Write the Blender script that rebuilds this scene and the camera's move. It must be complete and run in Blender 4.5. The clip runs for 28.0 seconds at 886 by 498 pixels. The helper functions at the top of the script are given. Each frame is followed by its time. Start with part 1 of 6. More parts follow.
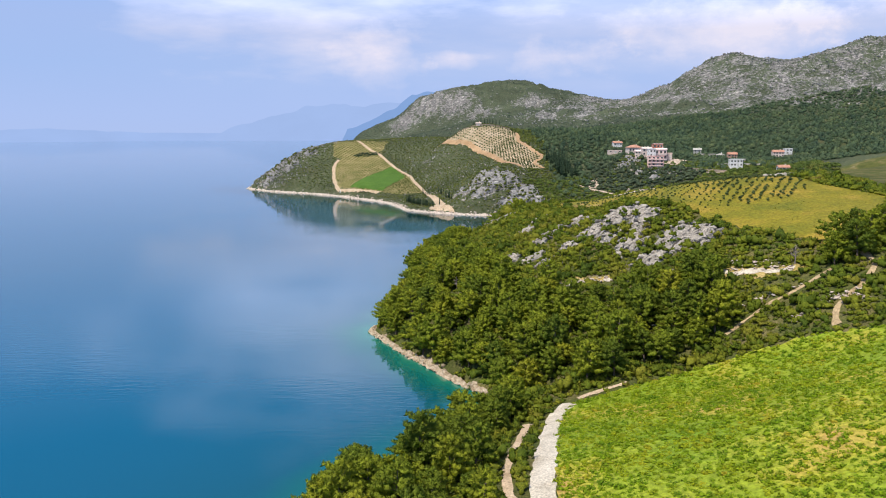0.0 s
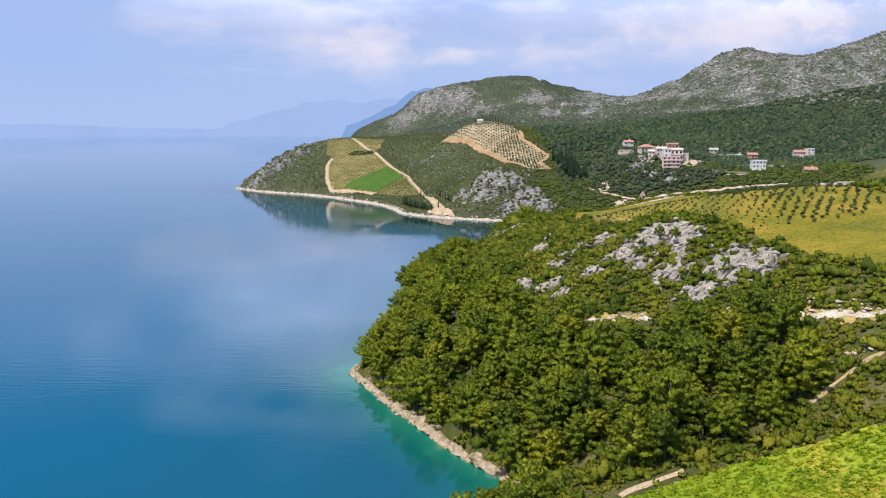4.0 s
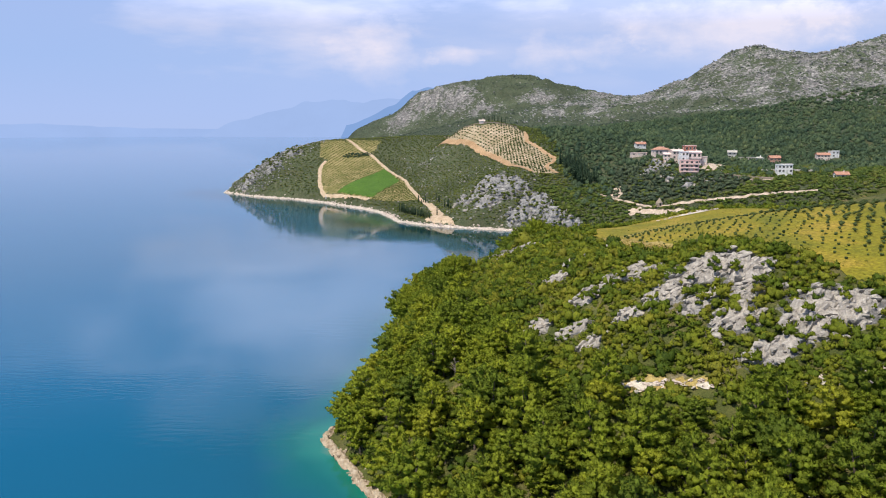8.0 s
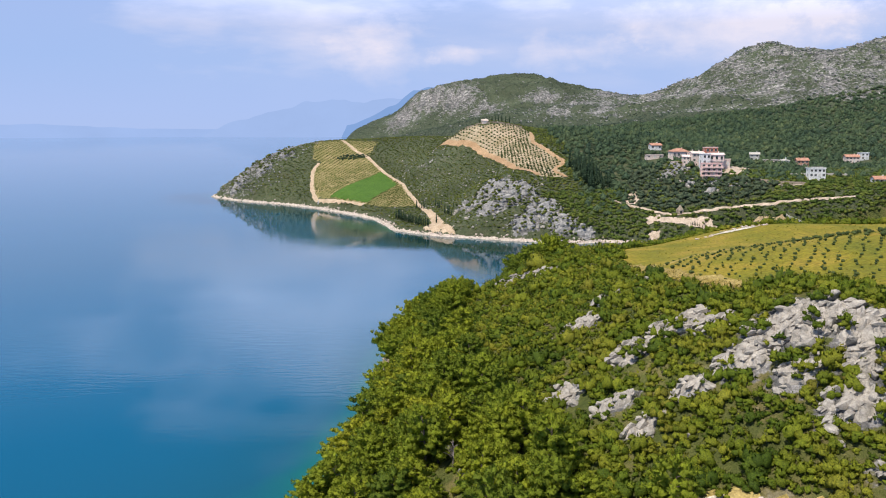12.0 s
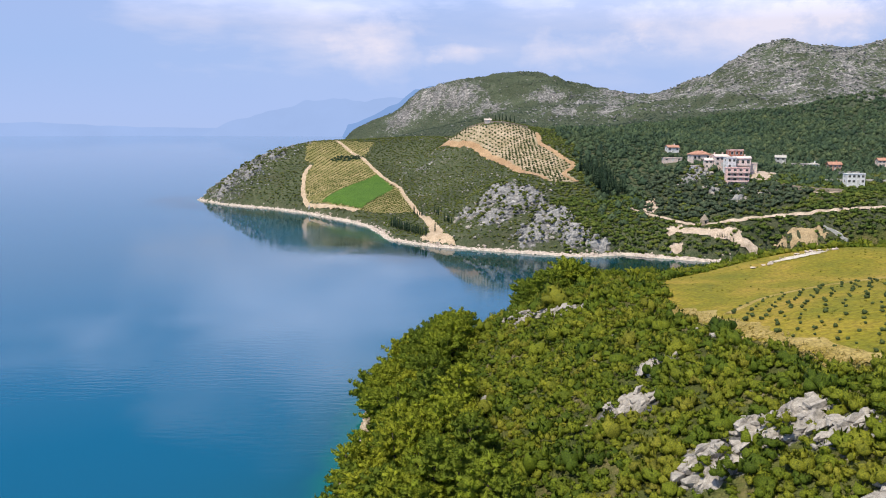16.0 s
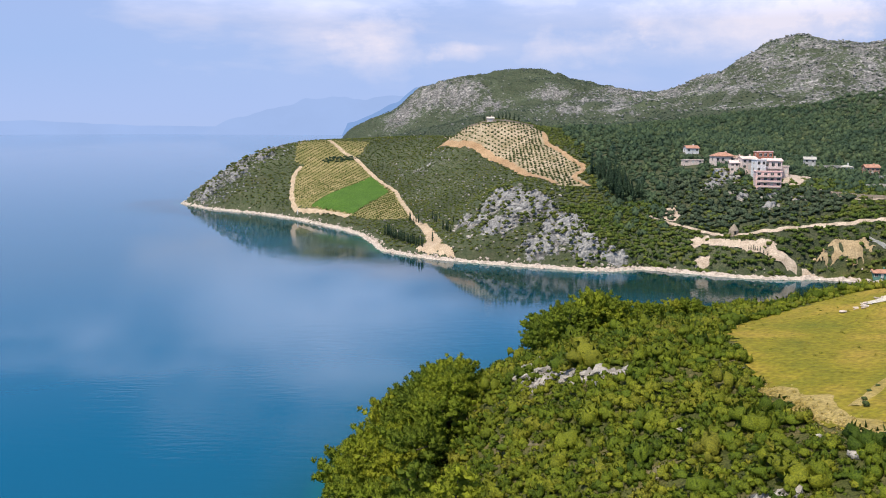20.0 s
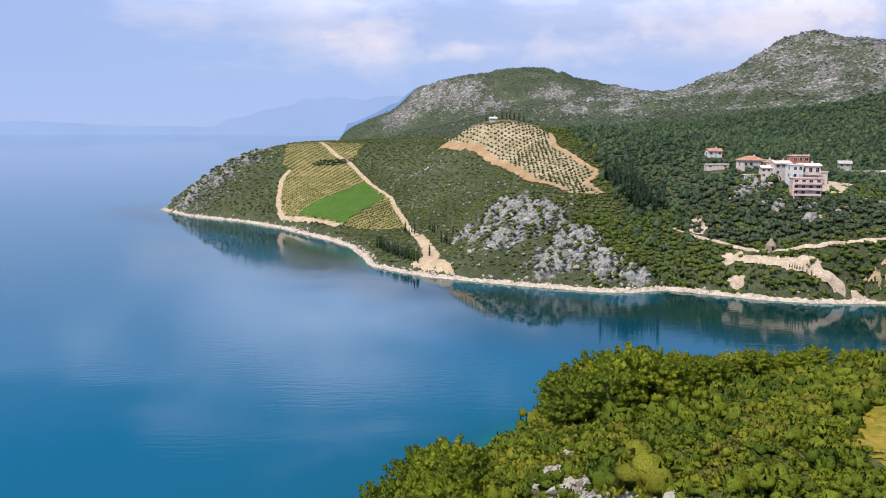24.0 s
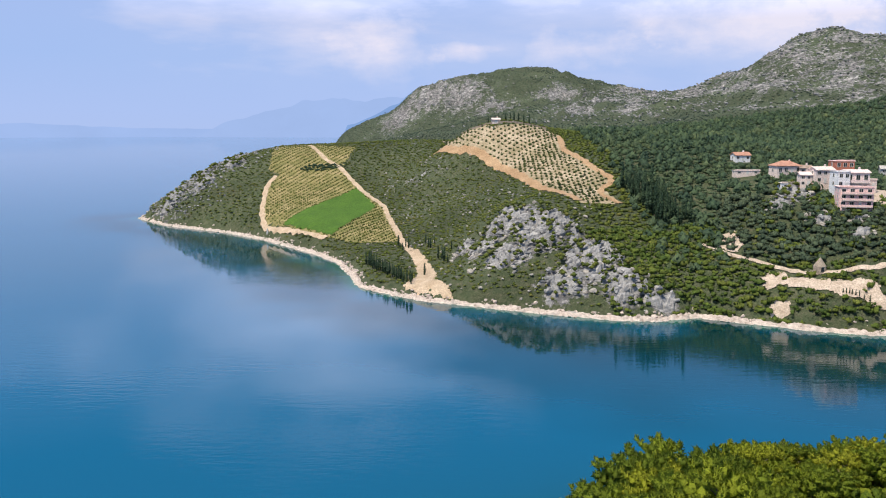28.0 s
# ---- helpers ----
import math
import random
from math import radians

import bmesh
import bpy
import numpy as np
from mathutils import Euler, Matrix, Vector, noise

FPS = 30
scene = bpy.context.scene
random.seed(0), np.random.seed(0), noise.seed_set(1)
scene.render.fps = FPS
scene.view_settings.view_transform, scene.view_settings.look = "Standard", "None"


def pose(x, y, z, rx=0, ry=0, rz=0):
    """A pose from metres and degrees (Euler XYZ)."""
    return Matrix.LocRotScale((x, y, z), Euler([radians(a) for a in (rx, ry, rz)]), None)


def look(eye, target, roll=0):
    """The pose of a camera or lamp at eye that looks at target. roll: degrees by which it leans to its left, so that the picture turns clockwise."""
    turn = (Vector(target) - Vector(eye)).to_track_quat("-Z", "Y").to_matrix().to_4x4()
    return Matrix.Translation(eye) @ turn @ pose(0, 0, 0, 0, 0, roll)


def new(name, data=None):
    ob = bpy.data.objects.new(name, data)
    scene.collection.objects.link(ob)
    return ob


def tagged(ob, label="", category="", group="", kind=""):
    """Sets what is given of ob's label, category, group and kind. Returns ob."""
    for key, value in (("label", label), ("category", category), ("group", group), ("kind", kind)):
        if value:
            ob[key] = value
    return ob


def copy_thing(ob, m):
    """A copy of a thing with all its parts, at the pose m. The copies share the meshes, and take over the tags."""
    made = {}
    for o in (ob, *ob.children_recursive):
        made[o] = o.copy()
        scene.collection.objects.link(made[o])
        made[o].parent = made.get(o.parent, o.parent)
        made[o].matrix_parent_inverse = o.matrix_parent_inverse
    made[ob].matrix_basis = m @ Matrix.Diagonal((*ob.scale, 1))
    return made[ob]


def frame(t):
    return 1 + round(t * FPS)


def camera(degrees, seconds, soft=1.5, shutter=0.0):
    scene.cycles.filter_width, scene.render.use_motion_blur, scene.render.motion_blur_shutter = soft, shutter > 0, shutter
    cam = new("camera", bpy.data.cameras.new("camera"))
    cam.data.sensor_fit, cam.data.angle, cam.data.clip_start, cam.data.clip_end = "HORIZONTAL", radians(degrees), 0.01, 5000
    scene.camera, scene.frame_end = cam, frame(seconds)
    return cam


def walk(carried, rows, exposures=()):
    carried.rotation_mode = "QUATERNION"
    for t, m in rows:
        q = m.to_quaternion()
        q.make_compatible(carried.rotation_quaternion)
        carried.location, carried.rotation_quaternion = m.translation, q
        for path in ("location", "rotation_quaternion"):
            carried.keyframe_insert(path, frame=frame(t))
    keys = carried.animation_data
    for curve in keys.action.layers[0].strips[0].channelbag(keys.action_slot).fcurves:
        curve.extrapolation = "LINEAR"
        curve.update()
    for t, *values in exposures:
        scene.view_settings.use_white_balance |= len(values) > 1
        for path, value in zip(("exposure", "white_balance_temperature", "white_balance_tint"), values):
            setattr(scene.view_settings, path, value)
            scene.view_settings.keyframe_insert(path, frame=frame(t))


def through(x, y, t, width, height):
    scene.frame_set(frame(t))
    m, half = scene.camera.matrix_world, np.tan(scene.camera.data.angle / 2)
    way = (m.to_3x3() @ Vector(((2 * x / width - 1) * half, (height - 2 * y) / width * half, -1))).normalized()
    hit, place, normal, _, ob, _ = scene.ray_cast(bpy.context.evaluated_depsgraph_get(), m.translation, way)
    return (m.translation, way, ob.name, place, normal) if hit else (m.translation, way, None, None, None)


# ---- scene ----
cam = camera(58.26, 28.0, soft=1.0)


def flight(x, y, z, heading, pitch, roll):
    """A pose of the drone: heading clockwise from north (+y), pitch up and roll, in degrees."""
    return pose(x, y, z, 90 + pitch, 0, -heading) @ pose(0, 0, 0, 0, 0, roll)


walk(cam, [
    (0, flight(0.00, -0.00, 60.00, 0.000, -8.607, -0.210)),
    (2, flight(0.35, 20.82, 60.28, 0.067, -8.737, -0.138)),
    (4, flight(0.78, 41.39, 60.69, 0.002, -8.852, -0.005)),
    (6, flight(1.30, 61.69, 61.18, -0.042, -8.873, -0.057)),
    (8, flight(1.81, 82.20, 61.34, -0.051, -8.861, 0.012)),
    (10, flight(2.30, 102.91, 61.21, -0.061, -8.889, 0.106)),
    (12, flight(2.91, 123.33, 61.32, -0.179, -8.856, -0.027)),
    (14, flight(3.57, 143.68, 61.53, -0.283, -8.877, -0.000)),
    (16, flight(4.18, 164.35, 61.53, -0.310, -8.901, 0.140)),
    (18, flight(4.72, 184.98, 61.49, -0.359, -8.983, 0.174)),
    (20, flight(5.21, 205.31, 61.58, -0.373, -9.005, 0.181)),
    (22, flight(5.65, 225.68, 61.66, -0.414, -8.954, 0.231)),
    (24, flight(6.14, 246.27, 61.68, -0.441, -8.976, 0.168)),
    (26, flight(6.80, 267.04, 61.70, -0.486, -8.901, 0.142)),
    (28, flight(7.60, 287.90, 61.75, -0.547, -8.870, 0.072)),
])

# ---- light ----
SUN_HEIGHT, SUN_BEARING = 60.0, 225.0          # degrees above the horizon, clockwise from north

world = bpy.data.worlds.new("sky")
scene.world = world
world.use_nodes = True
wn = world.node_tree.nodes
sky = wn.new("ShaderNodeTexSky")
sky.sky_type, sky.sun_disc = "NISHITA", False
sky.sun_elevation, sky.sun_rotation = radians(SUN_HEIGHT), radians(SUN_BEARING)
sky.air_density, sky.dust_density = 1.2, 2.0
wn["Background"].inputs["Strength"].default_value = 0.11
world.node_tree.links.new(sky.outputs[0], wn["Background"].inputs["Color"])

sun_data = bpy.data.lights.new("sun", "SUN")
sun_data.energy, sun_data.angle, sun_data.color = 4.4, radians(1.5), (1.0, 0.925, 0.79)
sun = new("sun", sun_data)
sun_way = Vector((math.sin(radians(SUN_BEARING)) * math.cos(radians(SUN_HEIGHT)), math.cos(radians(SUN_BEARING)) * math.cos(radians(SUN_HEIGHT)), math.sin(radians(SUN_HEIGHT))))
sun.matrix_world = look(sun_way * 400, (0, 0, 0))

# ---- materials ----
def material(name, rough=0.8, metal=0.0, spec=0.3):
    m = bpy.data.materials.new(name)
    m.use_nodes = True
    b = m.node_tree.nodes["Principled BSDF"]
    b.inputs["Roughness"].default_value = rough
    b.inputs["Metallic"].default_value = metal
    b.inputs["Specular IOR Level"].default_value = spec
    return m, m.node_tree.nodes, m.node_tree.links, b


def ramp(n, stops):
    r = n.new("ShaderNodeValToRGB")
    e = r.color_ramp.elements
    while len(e) < len(stops):
        e.new(0.5)
    for k, (at, col) in zip(e, stops):
        k.position, k.color = at, (*col, 1)
    return r


def noise_node(n, l, scale, detail=4.0, rough=0.55, stretch=None, turn=0.0):
    """Noise in metres of the world: scale is one over the size."""
    co = n.new("ShaderNodeNewGeometry")
    t = n.new("ShaderNodeTexNoise")
    t.inputs["Scale"].default_value, t.inputs["Detail"].default_value, t.inputs["Roughness"].default_value = scale, detail, rough
    if stretch:
        mp = n.new("ShaderNodeMapping")
        mp.inputs["Scale"].default_value = stretch
        mp.inputs["Rotation"].default_value = (0, 0, turn)
        l.new(co.outputs["Position"], mp.inputs["Vector"])
        l.new(mp.outputs[0], t.inputs["Vector"])
    else:
        l.new(co.outputs["Position"], t.inputs["Vector"])
    return t


def mix(n, l, fac, a, b, mode="MIX"):
    m = n.new("ShaderNodeMix")
    m.data_type, m.blend_type = "RGBA", mode
    for value, socket in ((fac, m.inputs[0]), (a, m.inputs[6]), (b, m.inputs[7])):
        if isinstance(value, (int, float)):
            socket.default_value = value
        elif isinstance(value, tuple):
            socket.default_value = (*value, 1)
        else:
            l.new(value, socket)
    return m.outputs[2]


def bump(n, l, height, strength, distance, shader):
    b = n.new("ShaderNodeBump")
    b.inputs["Strength"].default_value, b.inputs["Distance"].default_value = strength, distance
    l.new(height, b.inputs["Height"])
    l.new(b.outputs[0], shader.inputs["Normal"])


def mottled(name, stops, scale, fine, rough=0.85, relief=0.3, depth=0.1, spec=0.25, stretch=None):
    """A surface whose colour wanders at two sizes, with fine relief."""
    m, n, l, b = material(name, rough, spec=spec)
    big, small = noise_node(n, l, scale, 5, stretch=stretch), noise_node(n, l, fine, 3)
    r = ramp(n, stops)
    l.new(big.outputs[0], r.inputs[0])
    r2 = ramp(n, [(0.3, (0.62, 0.62, 0.62)), (0.7, (1.25, 1.25, 1.25))])
    l.new(small.outputs[0], r2.inputs[0])
    l.new(mix(n, l, 1.0, r.outputs[0], r2.outputs[0], "MULTIPLY"), b.inputs["Base Color"])
    bump(n, l, small.outputs[0], relief, depth, b)
    return m


def foliage(name, stops, through=0.25, grain=5.0, depth=1.0):
    """Leaves: hue by plant (attribute 'tint' or the tree's own chance) and by leaf, some light passes through."""
    m, n, l, b = material(name, 0.6, spec=0.12)
    at = n.new("ShaderNodeAttribute")
    at.attribute_name = "tint"
    geo = n.new("ShaderNodeNewGeometry")
    info = n.new("ShaderNodeObjectInfo")
    single = n.new("ShaderNodeMath")           # trees of their own have no 'tint'
    single.operation = "LESS_THAN"
    single.inputs[1].default_value = 0.001
    l.new(at.outputs["Fac"], single.inputs[0])
    fr = n.new("ShaderNodeMath")
    fr.operation = "MULTIPLY_ADD"
    l.new(single.outputs[0], fr.inputs[0])
    l.new(info.outputs["Random"], fr.inputs[1])
    l.new(at.outputs["Fac"], fr.inputs[2])
    r = ramp(n, stops)
    l.new(fr.outputs[0], r.inputs[0])
    r2 = ramp(n, [(0.0, (0.80, 0.81, 0.82)), (1.0, (1.24, 1.22, 1.12))])
    l.new(geo.outputs["Random Per Island"], r2.inputs[0])
    col = mix(n, l, 1.0, r.outputs[0], r2.outputs[0], "MULTIPLY")
    tuft = noise_node(n, l, grain, 2, 0.6)
    r3 = ramp(n, [(0.32, (1 - 0.26 * depth, 1 - 0.23 * depth, 1 - 0.2 * depth)), (0.5, (1.0, 1.0, 1.0)), (0.68, (1 + 0.24 * depth, 1 + 0.2 * depth, 1 + 0.05 * depth))])
    l.new(tuft.outputs[0], r3.inputs[0])
    col = mix(n, l, 1.0, col, r3.outputs[0], "MULTIPLY")
    bump(n, l, tuft.outputs[0], 0.9, 0.55 / grain, b)
    l.new(col, b.inputs["Base Color"])
    tr = n.new("ShaderNodeBsdfTranslucent")
    l.new(col, tr.inputs["Color"])
    ms = n.new("ShaderNodeMixShader")
    ms.inputs[0].default_value = through
    l.new(b.outputs[0], ms.inputs[1])
    l.new(tr.outputs[0], ms.inputs[2])
    l.new(ms.outputs[0], n["Material Output"].inputs["Surface"])
    return m


def rock_material(name, pale, grey, dark, scale=0.35):
    """Limestone: pale, grey-streaked, cracked, with rusty stains."""
    m, n, l, b = material(name, 0.9, spec=0.2)
    big, small = noise_node(n, l, scale, 8, 0.65, (1, 1, 2.2)), noise_node(n, l, scale * 9, 5, 0.7)
    vor = n.new("ShaderNodeTexVoronoi")
    vor.feature = "DISTANCE_TO_EDGE"
    vor.inputs["Scale"].default_value = scale * 2.2
    co = n.new("ShaderNodeNewGeometry")
    warp = n.new("ShaderNodeVectorMath")
    warp.operation = "MULTIPLY_ADD"
    warp.inputs[1].default_value = (1.2 / scale * 0.4,) * 3
    l.new(big.outputs["Color"], warp.inputs[0])
    l.new(co.outputs["Position"], warp.inputs[2])
    l.new(warp.outputs[0], vor.inputs["Vector"])
    r = ramp(n, [(0.28, dark), (0.45, grey), (0.62, pale)])
    l.new(big.outputs[0], r.inputs[0])
    crack = ramp(n, [(0.0, (0.55, 0.54, 0.53)), (0.05, (1, 1, 1))])
    l.new(vor.outputs["Distance"], crack.inputs[0])
    col = mix(n, l, 0.5, r.outputs[0], crack.outputs[0], "MULTIPLY")
    r3 = ramp(n, [(0.35, (0.82, 0.82, 0.82)), (0.65, (1.12, 1.12, 1.12))])
    l.new(small.outputs[0], r3.inputs[0])
    l.new(mix(n, l, 1.0, col, r3.outputs[0], "MULTIPLY"), b.inputs["Base Color"])
    h = n.new("ShaderNodeMath")
    h.operation = "MULTIPLY_ADD"
    h.inputs[1].default_value = 0.5
    l.new(small.outputs[0], h.inputs[0])
    l.new(crack.outputs[0], h.inputs[2])
    bump(n, l, h.outputs[0], 0.45, 0.15, b)
    return m


LIMESTONE = rock_material("limestone", (0.48, 0.436, 0.385), (0.35, 0.32, 0.285), (0.19, 0.172, 0.152), 0.7)
GREY_CRAG = rock_material("weathered_limestone", (0.42, 0.405, 0.39), (0.27, 0.265, 0.26), (0.13, 0.13, 0.125), 0.4)
SHORE_ROCK = rock_material("shore_limestone", (0.68, 0.58, 0.51), (0.52, 0.43, 0.37), (0.26, 0.20, 0.16), 0.6)
NEAR_SHORE = rock_material("brown_shore_limestone", (0.52, 0.43, 0.33), (0.37, 0.29, 0.20), (0.17, 0.125, 0.085), 0.8)
PINE = foliage("pine_needles", [(0.0, (0.183, 0.251, 0.037)), (0.45, (0.301, 0.368, 0.043)), (0.85, (0.399, 0.442, 0.048)), (1.0, (0.436, 0.449, 0.051))], 0.6, 7.0, 1.0)
SHRUB = foliage("macchia_leaves", [(0.0, (0.072, 0.117, 0.017)), (0.3, (0.126, 0.176, 0.019)), (0.5, (0.197, 0.233, 0.024)), (0.7, (0.251, 0.261, 0.031)), (0.85, (0.240, 0.236, 0.036)), (0.98, (0.218, 0.188, 0.047))], 0.42, 6.0, 1.8)
FAR_SHRUB = foliage("distant_macchia_leaves", [(0.0, (0.066, 0.098, 0.024)), (0.6, (0.135, 0.160, 0.034)), (0.95, (0.175, 0.165, 0.05))], 0.25, 1.6)
BAY_SHRUB = foliage("bay_shrub_leaves", [(0.0, (0.066, 0.108, 0.030)), (0.4, (0.112, 0.160, 0.034)), (0.75, (0.165, 0.190, 0.044)), (0.98, (0.19, 0.175, 0.06))], 0.32, 2.0, 1.2)
# distance haze over the mountain scrub, put into a bluer leaf colour
HAZED_SCRUB = foliage("hazed_scrub_leaves", [(0.0, (0.056, 0.086, 0.070)), (0.5, (0.088, 0.122, 0.092)), (0.95, (0.130, 0.158, 0.108))], 0.3, 0.9)
# woods lightened and turned blue-green: haze put into the leaf colour
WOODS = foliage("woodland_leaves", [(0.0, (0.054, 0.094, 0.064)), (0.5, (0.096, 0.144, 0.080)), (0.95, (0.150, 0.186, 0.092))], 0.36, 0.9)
DARK_OLIVE = foliage("old_olive_leaves", [(0.0, (0.055, 0.085, 0.056)), (0.8, (0.110, 0.145, 0.090))], 0.25, 1.6)
OLIVE = foliage("olive_leaves", [(0.0, (0.05, 0.075, 0.028)), (0.8, (0.10, 0.13, 0.045))], 0.25, 3.2)
CYPRESS = foliage("cypress_leaves", [(0.0, (0.026, 0.052, 0.032)), (0.8, (0.050, 0.082, 0.046))], 0.2, 3.2)
BARK = mottled("bark", [(0.3, (0.10, 0.075, 0.055)), (0.7, (0.19, 0.15, 0.12))], 1.5, 12)
GRAVEL = mottled("white_gravel", [(0.3, (0.46, 0.40, 0.32)), (0.65, (0.66, 0.60, 0.51))], 0.25, 3.0)
SOIL = mottled("dry_soil", [(0.3, (0.42, 0.31, 0.20)), (0.7, (0.60, 0.47, 0.34))], 0.2, 2.5)
OCHRE = mottled("ochre_earth", [(0.3, (0.33, 0.24, 0.13)), (0.7, (0.50, 0.38, 0.23))], 0.3, 2.0)
PALE_EARTH = mottled("pale_earth", [(0.3, (0.40, 0.31, 0.23)), (0.7, (0.62, 0.51, 0.41))], 0.3, 2.0)
RED_SOIL = mottled("red_soil", [(0.3, (0.34, 0.21, 0.11)), (0.7, (0.50, 0.34, 0.20))], 0.1, 1.5)
ORCHARD_SOIL = mottled("orchard_soil", [(0.3, (0.27, 0.225, 0.125)), (0.5, (0.38, 0.31, 0.20)), (0.7, (0.50, 0.41, 0.29))], 0.1, 1.0)
DRY_GRASS = mottled("dry_grass", [(0.3, (0.15, 0.155, 0.012)), (0.5, (0.235, 0.20, 0.015)), (0.7, (0.36, 0.25, 0.04))], 0.09, 1.4, relief=0.8, depth=0.4)
STRAW = mottled("straw_grass", [(0.3, (0.28, 0.21, 0.04)), (0.7, (0.46, 0.35, 0.14))], 0.2, 2.5, relief=0.8, depth=0.3)
# Hills of the ground: x, y, radius, height.
NEAR_HILLS = [
    (0, 60, 60, -4.7), (75, 100, 35, 8.8), (60, 150, 22, -10.6), (95, 170, 35, 14.1),
    (25, 190, 25, 0.5), (62, 215, 20, 2), (30, 240, 25, 5.3), (10, 270, 30, -0.6),
    (55, 275, 30, 9), (90, 250, 40, 10.5), (20, 325, 25, 13.1), (60, 330, 30, 5.5),
    (110, 350, 40, 1.9), (170, 330, 60, 15.1), (60, 380, 30, 4), (120, 250, 45, 12.4),
    (200, 150, 90, -0.5), (15, 143, 16, -3), (0, 322, 16, -10.4), (29, 272, 16, 3.4),
    (54, 229, 13, 5), (95, 395, 20, -3.4), (90, 345, 20, 6.1),
]
VILLAGE_HILLS = [
    (110, 560, 30, -3.3), (150, 590, 35, 11.8), (200, 560, 40, -8.9), (170, 680, 70, 21.9),
    (300, 560, 90, 13), (300, 760, 120, 9.6), (250, 640, 60, -16.6), (169, 537, 20, 4.1),
    (205, 560, 22, 5.8), (230, 600, 35, 8.8), (200, 900, 90, 7.9),
]
HEADLAND_HILLS = [
    (-150, 800, 35, 11.7), (-120, 850, 40, 24.3), (-80, 720, 35, 6.4), (-60, 800, 40, 10.9),
    (-50, 870, 45, 13.4), (0, 720, 35, -2.8), (0, 640, 25, -4.3), (40, 610, 30, 12.2),
    (60, 690, 40, 15.5), (45, 760, 40, 7.6), (100, 700, 50, 4.5), (100, 800, 60, 24.9),
    (0, 850, 50, 17.1), (60, 950, 100, 5.8), (0, 600, 18, -8.6), (35, 622, 18, 4.1),
    (30, 765, 25, 22), (4, 768, 13, 3.5),
]
MOUNTAINS = [
    (250, 420, 80, 11.9), (0, 1200, 200, 35.6), (118, 1610, 130, 74.8), (-70, 1680, 90, 47.5),
    (20, 1640, 90, 40.3), (250, 1590, 110, 23.2), (345, 1560, 150, 18.6), (424, 1210, 110, 54.6),
    (540, 1210, 130, 46), (680, 1150, 180, 27), (300, 1000, 150, 30.1), (330, 1330, 120, 44.1),
    (500, 900, 200, 2.9), (1000, 1150, 260, 193.6), (650, 500, 250, 5.4), (1150, 600, 450, 124.3),
    (500, 1850, 250, 107.3), (380, 200, 150, 22.4), (300, -150, 200, 42), (100, 1300, 110, 27.6),
]
# Crests of the mountains.
CRESTS = [
    (-160, 1657, 60, 17.7), (-99, 1647, 60, -3.5), (288, 1288, 42, -8.0), (333, 1267, 42, -20.5), (375, 1255, 42, -17.0),
    (401, 1237, 42, 1.0), (422, 1219, 42, 10.1), (441, 1218, 42, 11.5), (468, 1213, 42, -4.5), (501, 1210, 42, -11.5),
    (525, 1184, 42, -3.5), (546, 1174, 42, -0.8), (597, 1211, 42, -4.4), (590, 1130, 42, 9.6), (646, 1180, 42, 12.0),
    (648, 1150, 42, -2.4), (120, 1610, 60, 9.1),
    (-97, 1645, 36, -21.3), (-62, 1641, 36, 17.8), (-27, 1643, 36, -13.6), (19, 1611, 36, 5.0), (15, 1671, 36, 2.5), (73, 1614, 36, -12.9),
    (109, 1624, 36, 1.8), (197, 1575, 36, 5.0), (239, 1573, 36, -11.0), (274, 1539, 36, 2.4), (316, 1576, 36, -5.0), (317, 1342, 36, -4.7),
    (355, 1353, 36, 9.4), (336, 1180, 36, 3.3), (407, 1234, 36, 5.5), (447, 1216, 36, -13.7), (483, 1206, 36, -1.7), (528, 1174, 36, -2.8),
    (565, 1143, 36, 3.9), (641, 1176, 36, 1.2),
]
# The shoreline: the near cape and the bay, then the far headland and the land behind it.
COAST_NEAR = [
    (-420, -1500), (-60, -300), (-36, 40), (-25, 96), (-19, 118), (-8, 136), (3, 151), (15, 167),
    (9.6, 174), (4, 182), (-4, 196), (-13, 213), (-22, 232), (-18.5, 241), (-16.5, 262), (-14.5, 285), (-12.5, 299), (-12.5, 328), (-6, 350), (5, 374), (18, 396), (40, 408), (70, 411),
    (105, 417), (145, 430), (190, 448), (236, 466), (262, 486), (240, 502), (185, 511),
]
COAST_FAR = [
    (152, 520), (136, 519), (117, 525), (103, 533), (87, 541), (73, 536), (62, 537),
    (45, 543), (27, 551), (12, 558), (-1, 564), (-13, 574), (-27, 588), (-32, 609),
    (-43, 643), (-57, 666), (-93, 714), (-122, 743), (-166, 773), (-199, 812), (-200, 825),
    (-185, 850), (-150, 900), (-120, 980), (-110, 1150), (-140, 1400), (-190, 1600), (-215, 1720),
    (-190, 1850), (-100, 2000), (300, 2300), (2500, 3300), (3800, 3000), (3800, -1500),
]


def coast_distance(x, y):
    """Metres inland of the shoreline; negative at sea."""
    x, y = np.asarray(x, float), np.asarray(y, float)
    best, inside = np.full(x.shape, 1e9), np.zeros(x.shape, bool)
    line = COAST_NEAR + COAST_FAR
    for (ax, ay), (bx, by) in zip(line, line[1:] + line[:1]):
        dx, dy = bx - ax, by - ay
        s = np.clip(((x - ax) * dx + (y - ay) * dy) / (dx * dx + dy * dy), 0, 1)
        best = np.minimum(best, (x - ax - s * dx) ** 2 + (y - ay - s * dy) ** 2)
        if dy:
            inside ^= ((ay > y) != (by > y)) & (x < ax + (y - ay) * dx / dy)
    return np.where(inside, 1, -1) * np.sqrt(best)


HILLS = np.array(NEAR_HILLS + VILLAGE_HILLS + HEADLAND_HILLS + MOUNTAINS + CRESTS)


